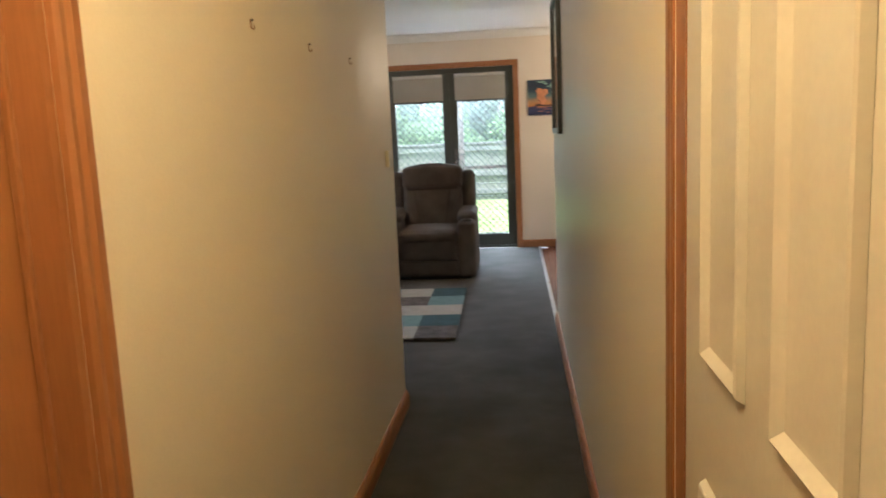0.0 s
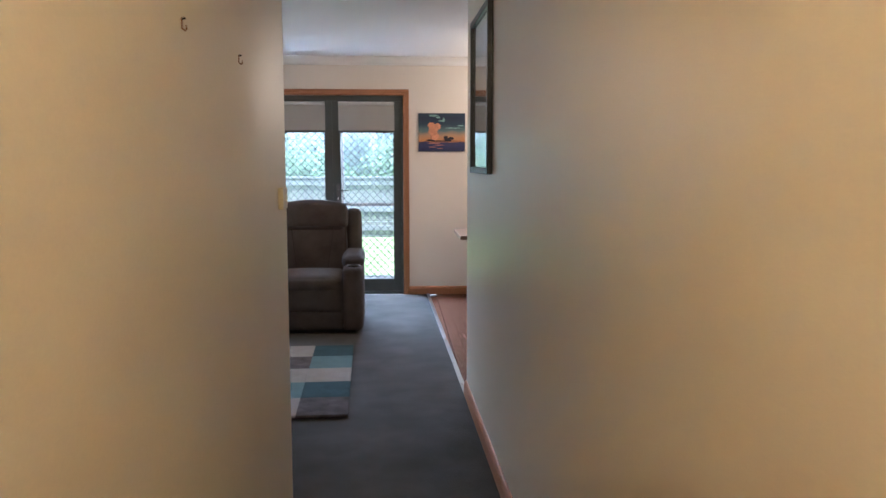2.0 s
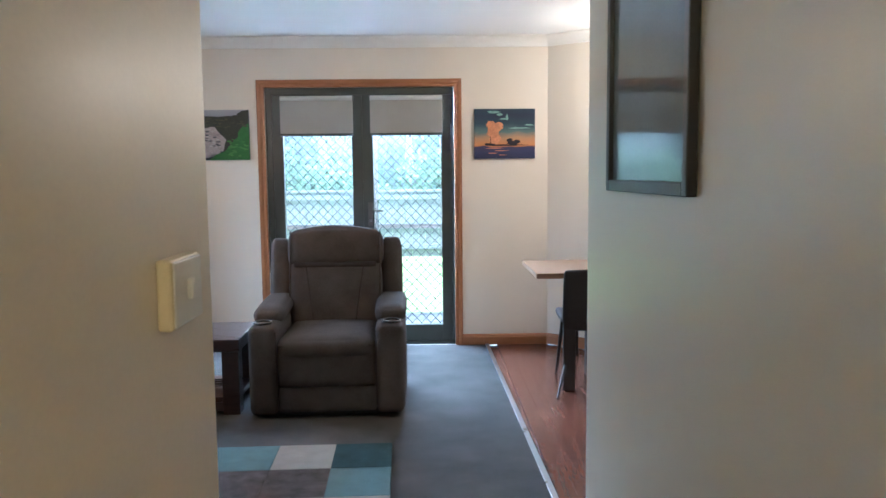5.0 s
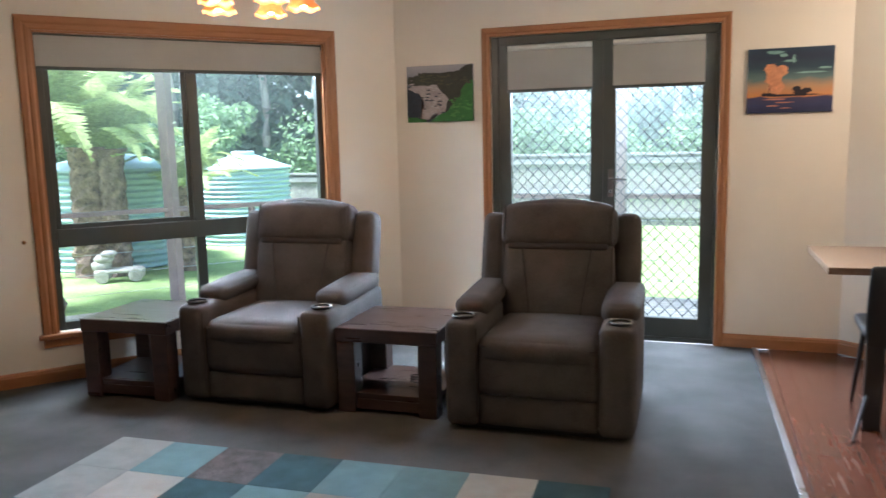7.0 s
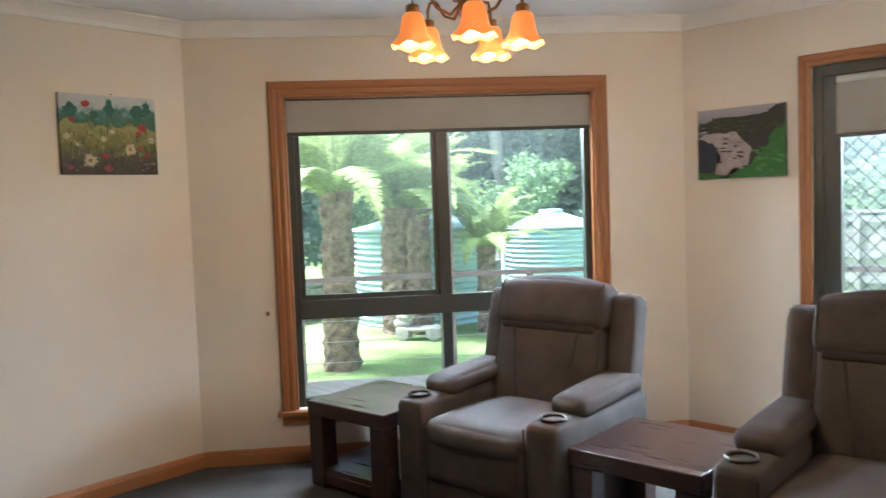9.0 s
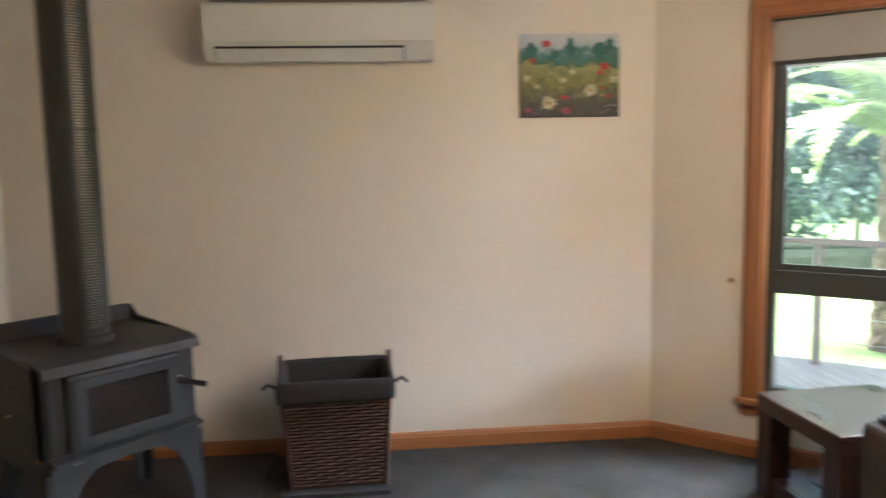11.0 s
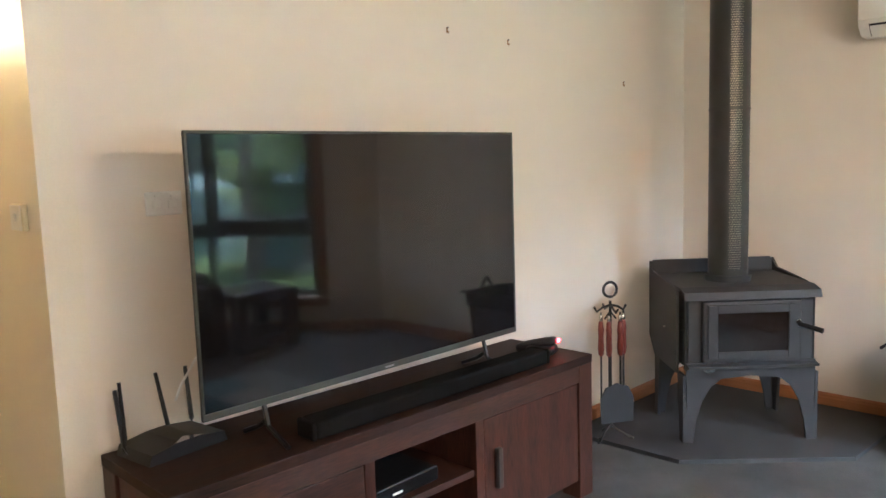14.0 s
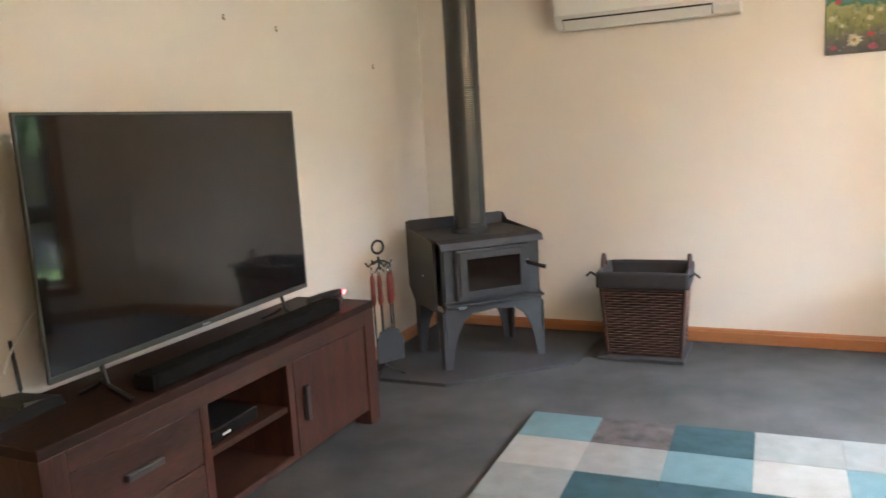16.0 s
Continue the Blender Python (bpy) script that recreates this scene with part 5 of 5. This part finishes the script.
ap.inputs["Emission Color"].default_value = (1.0, 0.30, 0.05, 1)
ap.inputs["Emission Strength"].default_value = 0.13
bulb_mat = glow("lit_bulb", (1.0, 0.80, 0.50), 5)
for i in range(5):
    a = radians(31 + 72 * i)
    c, s = math.cos(a), math.sin(a)
    P3 = lambda r, z: (r * c, r * s, z)
    arm = part("arm", tube(B(), [P3(0.02, 2.17), P3(0.06, 2.13), P3(0.11, 2.15), P3(0.155, 2.21), P3(0.19, 2.215), P3(0.205, 2.185), P3(0.205, 2.15)], 0.006, 8), M["brass"], ch, smooth=True)
    part("scroll", tube(B(), [P3(0.05 + 0.022 * math.cos(q) * (1 - q / 12), 2.205 + 0.022 * math.sin(q) * (1 - q / 12)) for q in (j * 0.5 for j in range(16))], 0.004, 6), M["brass"], arm, smooth=True)
    part("lamp_holder", lathe(B(), [(0.018, 2.155), (0.024, 2.15), (0.024, 2.115), (0.02, 2.11)], 16, m=Matrix.Translation(P3(0.205, 0))), M["brass"], arm, smooth=True)
    bm = B()
    seg, prof = 36, [(0.028, 2.125), (0.038, 2.115), (0.043, 2.09), (0.048, 2.06), (0.058, 2.035), (0.078, 2.012)]
    rings = []
    for j, (r, z) in enumerate(prof):
        rings.append([bm.verts.new(Vector(P3(0.205, 0)) + Vector((r * (1 + 0.05 * (j / 5) ** 2 * math.cos(6 * q)) * math.cos(q), r * (1 + 0.05 * (j / 5) ** 2 * math.cos(6 * q)) * math.sin(q), z + 0.006 * (j / 5) ** 3 * math.cos(6 * q)))) for q in (2 * math.pi * n / seg for n in range(seg))])
    for r0, r1 in zip(rings, rings[1:]):
        for n in range(seg):
            bm.faces.new((r0[n], r0[(n + 1) % seg], r1[(n + 1) % seg], r1[n]))
    shd = part("shade", bm, amber, ch, "amber frosted glass bell shade", smooth=True)
    so_ = shd.modifiers.new("thick", "SOLIDIFY")
    so_.thickness = 0.003
    part("bulb", lathe(B(), [(0.010, 2.11), (0.014, 2.095), (0.026, 2.065), (0.028, 2.045), (0.02, 2.025), (0.002, 2.016)], 18, m=Matrix.Translation(P3(0.205, 0))), bulb_mat, shd, "lit warm bulb", smooth=True)

# ---- dining area ----
tabletop = mat("pale_oak_top", (0.24, 0.15, 0.09), 0.4, var=0.2, scale=3, fine=28, bump=0.05, stretch=(1, 12, 12))
dt = thing("dining_table", pose(2.073, 7.86, 0), "brown oak dining table with dark legs", "table")
part("tabletop", box(B(), 0.03, 1.7, 0, 0.82, 0.700, 0.737, 0.004), tabletop, dt)
for x in (0.42, 1.3):
    for y in (0.12, 0.7):
        part("leg", box(B(), x - 0.03, x + 0.03, y - 0.03, y + 0.03, 0, 0.705, 0.004), M["black"], dt)


def dining_chair(m, label):
    t = thing("dining_chair", m, label, "chair", "chairs round the table")
    k = M["black"]
    part("seat", soft(B(), -0.21, 0.21, -0.2, 0.22, 0.43, 0.48, 0.025, 0.006, 8), k, t, smooth=True)
    part("backrest", soft(B(), -0.205, 0.205, -0.235, -0.2, 0.40, 0.80, 0.017, 0.006, 8, m=Matrix.Translation((0, -0.2, 0.47)) @ pose(0, 0, 0, 7) @ Matrix.Translation((0, 0.2, -0.47))), k, t, smooth=True)
    for s in (-1, 1):
        x0, x1 = sorted((s * 0.205, s * 0.125))
        part("rear_leg", box(B(), x0, x1, -0.225, -0.19, 0.0, 0.47, 0.006), k, t)
        part("leg_brace", tube(B(), [(s * 0.19, -0.215, 0.17), (s * 0.262, -0.40, 0.0)], 0.011, 8, r1=0.008), k, t)
        part("leg", tube(B(), [(s * 0.16, 0.16, 0.44), (s * 0.2, 0.22, 0.0)], 0.014, 8, r1=0.010), k, t)
    return t


dining_chair(pose(2.455, 7.80, 0, 0, 0, -3), "black upholstered dining chair tucked under the oak table")

# ---- outside ----
lawn_m = mat("lawn", (0.25, 0.33, 0.12), 0.9, var=0.35, scale=0.9, fine=45, bump=0.6, spec=0.1, depth=0.03)
bm = B()
bmesh.ops.create_grid(bm, x_segments=60, y_segments=60, size=220)
for v in bm.verts:
    v.co.z = 0.25 * noise.noise(v.co * 0.04) if max(abs(v.co.x), abs(v.co.y)) > 24 else 0.0
ob = part("ground", bm, lawn_m)
ob.location = (-3, 10, -0.45)
tagged(ob, "bright green mown lawn around the house", "lawn", kind="structure")

paint = mat("mauve_brown_deck_paint", (0.20, 0.145, 0.135), 0.6, var=0.15, scale=5, fine=60, bump=0.1)
deck_m = mat("weathered_deck_boards", (0.30, 0.27, 0.24), 0.75, var=0.25, scale=3, fine=40, bump=0.2, stretch=(1, 9, 9))
fence_m = mat("pale_weathered_fence_timber", (0.19, 0.18, 0.155), 0.85, var=0.22, scale=2.5, fine=30, bump=0.2)
fence_cap = mat("grey_fence_cap", (0.20, 0.195, 0.18), 0.85, var=0.2, scale=2.5, fine=30, bump=0.2)
tank_m = mat("pale_green_corrugated_steel", (0.34, 0.45, 0.43), 0.55, var=0.08, scale=2, fine=20, bump=0.02)
soffit_m = mat("cream_soffit", (0.5, 0.4, 0.28), 0.7, var=0.1, scale=3, fine=60)
trunk_m = mat("fibrous_fern_trunk", (0.27, 0.185, 0.135), 0.95, var=0.5, scale=9, fine=60, bump=1.0, depth=0.03)
bark_m = mat("pale_gum_bark", (0.40, 0.36, 0.31), 0.8, var=0.3, scale=2, fine=12, bump=0.4, stretch=(3, 3, 0.5), depth=0.02)
frond_m = leafy(mat("fern_frond", (0.36, 0.43, 0.16), 0.6, var=0.3, scale=2, fine=20, bump=0.1, spec=0.25))
leaf_m = leafy(mat("bush_leaf", (0.2, 0.30, 0.14), 0.65, var=0.45, scale=0.7, fine=3, bump=0, spec=0.25))
leaf_far = leafy(mat("forest_leaf", (0.17, 0.24, 0.17), 0.7, var=0.45, scale=0.35, fine=2, bump=0, spec=0.2))
stone_m = mat("pale_garden_stone", (0.42, 0.38, 0.33), 0.9, var=0.3, scale=9, fine=60, bump=0.5)

NW = Vector((-0.747, 0.665, 0))
RA, RB = WA + NW * 2.2, Vector((-2.09, 10.70, 0))
bm = prism(B(), [(-5.0, 6.2), (-2.70, 6.2), (-2.70, 6.87), (-0.74, 9.125), (4.5, 9.125), (4.5, 10.80), (-2.17, 10.80), (RA.x - 0.10, RA.y + 0.07), (-5.0, 7.5)], -0.16, -0.06)
tagged(part("deck_floor", bm, deck_m), "weathered timber veranda deck outside the doors", "deck", kind="structure")
for i in range(12):
    o = part("deck_board", box(B(), 0, 5.2, 0, 0.125, -0.06, -0.045, 0.003), deck_m, bpy.data.objects["deck_floor"])
    o.location = (-0.70, 9.13 + 0.137 * i, 0)
part_roof = prism(B(), [(-5.4, 6.0), (-2.72, 6.0), (-2.72, 6.87), (-0.76, 9.14), (4.6, 9.14), (4.6, 11.2), (-2.35, 11.2), (-4.9, 8.35), (-5.4, 7.8)], 2.30, 2.36)
tagged(part("veranda_roof", part_roof, soffit_m), "cream lined veranda roof over the deck", "roof", kind="structure")
rail = thing("veranda_railing", Matrix(), "brown painted veranda railing with posts and wires", "railing")


def bar(name, a, b, w, h, z0, parent):
    a, b = Vector((*a[:2], 0)), Vector((*b[:2], 0))
    o = part(name, box(B(), 0, (b - a).length, -w / 2, w / 2, z0, z0 + h, 0.004), paint, parent)
    o.matrix_basis = along(a, b)
    return o


RA2 = RA - (RB - RA).normalized() * 1.6
bar("top_rail", RA2, RB, 0.07, 0.04, 0.82, rail)
bar("top_rail", RB, (4.5, 10.70), 0.07, 0.04, 0.86, rail)
bar("roof_beam", RA2, RB, 0.06, 0.22, 2.08, rail)
bar("roof_beam", RB, (4.5, 10.70), 0.06, 0.22, 2.08, rail)
for z in (0.12, 0.3, 0.48, 0.66):
    part("wire", tube(tube(B(), [(RA2.x, RA2.y, z), (RB.x, RB.y, z)], 0.003, 5), [(RB.x, RB.y, z), (4.5, 10.70, z)], 0.003, 5), M["steel"], rail)
for x, y, z1 in ((-3.12, 9.53, 2.08), (RB.x, RB.y, 2.08), (0.80, 10.70, 2.08), (3.3, 10.70, 2.08), (RA2.x, RA2.y, 2.08)):
    part("post", box(B(), x - 0.05, x + 0.05, y - 0.05, y + 0.05, -0.16, z1, 0.006), paint, rail)
for f in (0.412, 0.83):
    q = RA2.lerp(RB, f)
    part("short_post", box(B(), q.x - 0.025, q.x + 0.025, q.y - 0.025, q.y + 0.025, -0.16, 0.86, 0.003), paint, rail)


def fence(a, b, label, drop=0.0):
    a, b = Vector((*a, 0)), Vector((*b, 0))
    n = int((b - a).length / 2.4)
    t = thing("timber_fence", Matrix.Translation((0, 0, -drop)) @ along(a, b), label, "fence")
    length = (b - a).length
    bm = B()
    x = 0.0
    while x < length:
        h = 1.5 + random.uniform(-0.012, 0.012)
        box(bm, x, x + 0.144, 0.0, 0.014, -0.45, -0.45 + h)
        x += 0.15
    tagged(part("paling", bm, fence_m, t), kind="stuff")
    part("cap_rail", box(B(), 0, length, -0.07, 0.06, 1.05, 1.10, 0.005), fence_cap, t)
    for z in (0.88, 0.22, -0.25):
        part("fence_rail", box(B(), 0, length, -0.045, 0.0, z, z + 0.12, 0.004), fence_cap, t)
    for i in range(n + 1):
        part("fence_post", box(B(), i * 2.4 - 0.05, i * 2.4 + 0.05, -0.1, -0.045, -0.45, 1.06, 0.004), fence_m, t)
    return t


fence((-16, 20.5), (-5.0, 20.3), "low pale weathered paling fence behind the water tanks", 0.40)
fence((-5.0, 20.3), (12, 19.8), "pale weathered paling fence behind the lawn", 0.03)
fence((-9.0, -2), (-9.0, 18.5), "low pale paling fence beside the garden", 0.88)


def tank(x, y, r, h, label, pipe=0.0):
    t = thing("water_tank", pose(x, y, -0.45), label, "water tank", "garden water tanks")
    prof = []
    n = 16
    for i in range(n * 6 + 1):
        z = h * i / (n * 6)
        prof.append((r + 0.024 * math.sin(2 * math.pi * i / 6), z))
    part("corrugated_wall", lathe(B(), prof, 48), tank_m, t, smooth=True)
    part("roof_cone", lathe(B(), [(r + 0.05, h - 0.02), (r + 0.05, h + 0.01), (0.25, h + 0.24), (0.01, h + 0.25)], 40), tank_m, t, smooth=True)
    part("roof_hatch", lathe(B(), [(0.22, h + 0.22), (0.22, h + 0.30), (0.2, h + 0.32)], 20), tank_m, t, smooth=True)
    part("downpipe", tube(B(), [((r + 0.07) * math.cos(pipe), (r + 0.07) * math.sin(pipe), 0.1), ((r + 0.07) * math.cos(pipe), (r + 0.07) * math.sin(pipe), h)], 0.04, 10), M["plastic_white"], t, "white downpipe", smooth=True)
    return t


tank(-7.62, 13.85, 1.13, 1.53, "pale green corrugated steel water tank behind the tree ferns", radians(120))
tank(-6.95, 16.65, 0.86, 1.42, "pale green corrugated steel water tank near the fence", radians(-132))


def frond(bm, m, length, rise, droop, width, rnd):
    """An arching fern frond: a thin rib with many narrow leaflets."""
    n = 28
    pts = []
    for i in range(n + 1):
        f = i / n
        pts.append(Vector((length * f * (1 - 0.12 * f), 0, rise * math.sin(min(1, f * 1.1) * math.pi * 0.62) - droop * f * f * f)))
    for i in range(n):
        a, b = pts[i], pts[i + 1]
        w = 0.012 * (1 - i / n) + 0.003
        bm.faces.new([bm.verts.new(m @ p) for p in (a + Vector((0, -w, 0)), b + Vector((0, -w * 0.9, 0)), b + Vector((0, w * 0.9, 0)), a + Vector((0, w, 0)))])
        if i < 2:
            continue
        f = i / n
        L = width * math.sin(math.pi * min(1, f * 0.92 + 0.1)) ** 0.8
        d = (b - a)
        for s in (-1, 1):
            for h in (0.0, 0.5):
                o = a + d * h
                tip = o + Vector((d.x * 1.6, s * L, -0.22 * L + rnd.uniform(-0.02, 0.02)))
                e = d * 0.34
                mid = (o + tip) / 2
                bm.faces.new([bm.verts.new(m @ p) for p in (o - e * 0.6, mid - e * 0.9, tip, mid + e * 0.7, o + e * 0.6)])


def tree_fern(x, y, trunk_h, r, n, length, label, lean=(0, 0)):
    rnd = random.Random(int(1000 + x * 37 + y * 11))
    t = thing("tree_fern", pose(x, y, -0.45), label, "tree fern", "garden tree ferns")
    bm = B()
    seg, rows = 18, 26
    rings = []
    for j in range(rows + 1):
        f = j / rows
        rr = r * (1.15 - 0.25 * f + 0.18 * max(0, f - 0.85) / 0.15)
        rings.append([bm.verts.new((lean[0] * f + rr * (1 + 0.16 * rnd.uniform(-1, 1)) * math.cos(q), lean[1] * f + rr * (1 + 0.16 * rnd.uniform(-1, 1)) * math.sin(q), trunk_h * f)) for q in (2 * math.pi * i / seg for i in range(seg))])
    for a, b in zip(rings, rings[1:]):
        for i in range(seg):
            bm.faces.new((a[i], a[(i + 1) % seg], b[(i + 1) % seg], b[i]))
    bm.faces.new(rings[-1])
    part("trunk", bm, trunk_m, t, "shaggy brown fibrous trunk")
    bm = B()
    for i in range(n):
        az = 360 * i / n + rnd.uniform(-9, 9)
        k = rnd.random()
        m = pose(lean[0], lean[1], trunk_h - 0.05, 0, 0, az) @ pose(0.05, 0, 0, rnd.uniform(-14, 14), -2 - 58 * k, 0)
        frond(bm, m, length * rnd.uniform(0.8, 1.1), 0.30 * length * rnd.uniform(0.5, 1.0), length * rnd.uniform(0.1, 0.5), 0.15 * length, rnd)
    part("crown", bm, frond_m, t, "arching light green fronds")
    return t


tree_fern(-5.65, 10.40, 2.10, 0.19, 28, 1.75, "tall tree fern with a thick shaggy trunk near the veranda")
tree_fern(-6.95, 12.62, 1.88, 0.25, 26, 1.8, "tree fern with a broad crown in front of the tanks")
tree_fern(-6.65, 12.72, 1.85, 0.19, 20, 1.6, "tree fern with a leaning trunk beside another", (0.03, 0.02))
tree_fern(-5.85, 13.37, 1.30, 0.14, 20, 1.25, "shorter tree fern with a light crown by the tanks")


def leaves(bm, c, rad, n, size, rnd, flat=0.8):
    for _ in range(n):
        d = Vector((rnd.gauss(0, 1), rnd.gauss(0, 1), rnd.gauss(0, 1))).normalized() * rad * rnd.uniform(0.55, 1.05)
        d.z *= flat
        p = c + d
        u = Vector((rnd.gauss(0, 1), rnd.gauss(0, 1), rnd.gauss(0, 1))).normalized() * size * rnd.uniform(0.6, 1.3)
        v = u.orthogonal().normalized() * size * 0.5
        bm.faces.new([bm.verts.new(q) for q in (p - u, p - v, p + u, p + v)])


def bush(x, y, w, h, label, material, size=0.085, n=2800):
    rnd = random.Random(int(x * 91 + y * 17 + 5000))
    t = thing("bush", pose(x, y, -0.5), label, "bush", "bushes behind the fence")
    bm = B()
    for i in range(14):
        c = Vector((rnd.uniform(-w, w) * 0.6, rnd.uniform(-0.6, 0.6), rnd.uniform(0.25, 0.85) * h))
        leaves(bm, c, rnd.uniform(0.28, 0.42) * w, n // 14, size, rnd)
    part("crown", bm, material, t)
    part("stem", tube(B(), [(0, 0, 0), (0.1, 0, h * 0.6)], 0.07, 7, r1=0.03), bark_m, t)
    return t


rb = random.Random(4)
for i in range(13):
    x = -19 + 2.6 * i + rb.uniform(-0.6, 0.6)
    bush(x, 22.2 + rb.uniform(0, 1.5), rb.uniform(1.7, 2.4), rb.uniform(2.5, 3.5), "leafy mid-green bush behind the paling fence", leaf_m)
for i in range(5):
    bush(-12.2 + rb.uniform(-1, 0.5), 5.0 + 2.4 * i, 1.9, rb.uniform(3, 4.2), "leafy dark green bush beyond the side fence", leaf_far, 0.10)


def gum_tree(x, y, h, r, label):
    rnd = random.Random(int(x * 53 + y * 29 + 9000))
    t = thing("gum_tree", pose(x, y, -0.5), label, "tree", "tall trees behind the garden")
    lean = rnd.uniform(-0.6, 0.6)
    part("trunk", tube(B(), [(lean * (i / 8) ** 1.4 + 0.1 * math.sin(i * 1.7 + x), 0.1 * math.cos(i + y), h * i / 8) for i in range(9)], r, 10, r1=r * 0.4), bark_m, t, "pale smooth trunk", smooth=True)
    bm, bl = B(), B()
    for i in range(9):
        z = h * rnd.uniform(0.42, 1.0)
        a, L = rnd.uniform(0, 6.28), rnd.uniform(1.2, 2.8)
        e = Vector((lean + L * math.cos(a), L * math.sin(a), z + L * 0.5))
        tube(bl, [(lean * 0.6, 0, z - 0.6), tuple(e * 0.6 + Vector((0, 0, z * 0.38))), tuple(e)], r * 0.25, 6, r1=0.03)
        leaves(bm, e, rnd.uniform(1.0, 1.9), 260, 0.2, rnd)
    part("limbs", bl, bark_m, t)
    part("crown", bm, leaf_far, t)
    return t


for i in range(16):
    gum_tree(-27 + 2.7 * i + rb.uniform(-0.8, 0.8), 27.5 + rb.uniform(0, 5), rb.uniform(9, 14), rb.uniform(0.16, 0.34), "tall pale-trunked gum tree in the woods behind")
for i in range(5):
    gum_tree(-24 + rb.uniform(-2, 2), 3 + 5 * i, rb.uniform(9, 13), rb.uniform(0.18, 0.3), "tall pale-trunked gum tree beyond the side fence")
rw = random.Random(8)
bm = B()
for i in range(300):
    f = rw.random()
    c = Vector((-34 + 60 * f, 33 + rw.uniform(0, 5), rw.uniform(0, 11))) if i % 3 else Vector((-29 - rw.uniform(0, 4), -4 + 40 * f, rw.uniform(0, 10)))
    leaves(bm, c, rw.uniform(1.8, 3.0), 190, 0.42, rw)
tagged(part("far_woods", bm, leaf_far), "dense dark green woods behind the garden", "woods", kind="stuff")

# garden ornament
gb = thing("garden_bench", pose(-6.24, 12.28, -0.45, 0, 0, 33), "small weathered stone garden cart with round wheels", "garden ornament")
part("slab", soft(B(), -0.30, 0.34, -0.12, 0.12, 0.13, 0.19, 0.025, 0.01, 8), stone_m, gb, smooth=True)
for x in (-0.2, 0.24):
    for y in (-0.13, 0.13):
        part("wheel", lathe(B(), [(0.03, -0.03), (0.09, -0.025), (0.1, 0.0), (0.09, 0.025), (0.03, 0.03)], 18, m=pose(x, y, 0.1, 90)), stone_m, gb, smooth=True)
for x0, x1, z0, z1 in ((-0.33, -0.1, 0.17, 0.31), (-0.29, -0.06, 0.27, 0.39), (-0.2, -0.02, 0.36, 0.43)):
    part("boulder", soft(B(), x0, x1, -0.11, 0.11, z0, z1, 0.06, 0.015, 8), stone_m, gb, smooth=True)

# ---- dining floor planks ----
fl_t = bpy.data.objects["floor_timber"]
pl = {}
row = 0
x = XW + 0.035
rp = random.Random(3)
while x < 4.4:
    y = 5.365 - rp.uniform(0, 1.0)
    while y < 8.98:
        L = 1.2
        y0, y1 = max(y, 5.365), min(y + L, 8.99 if x < 2.3 else 9.0 - (x + 0.1 - 2.35) * 0.79)
        if y1 - y0 > 0.05:
            key = round(y1 - y0, 3)
            if key not in pl:
                o = part("floorboard", box(B(), 0.0002, 0.0828, 0, y1 - y0 - 0.0006, -0.014, -0.001, 0.0005, 1), M["plank"], fl_t)
                pl[key] = o.data
            else:
                o = new("floorboard", pl[key])
                o.parent = fl_t
            o.location = (x, y0, 0)
        y += L
    x += 0.083
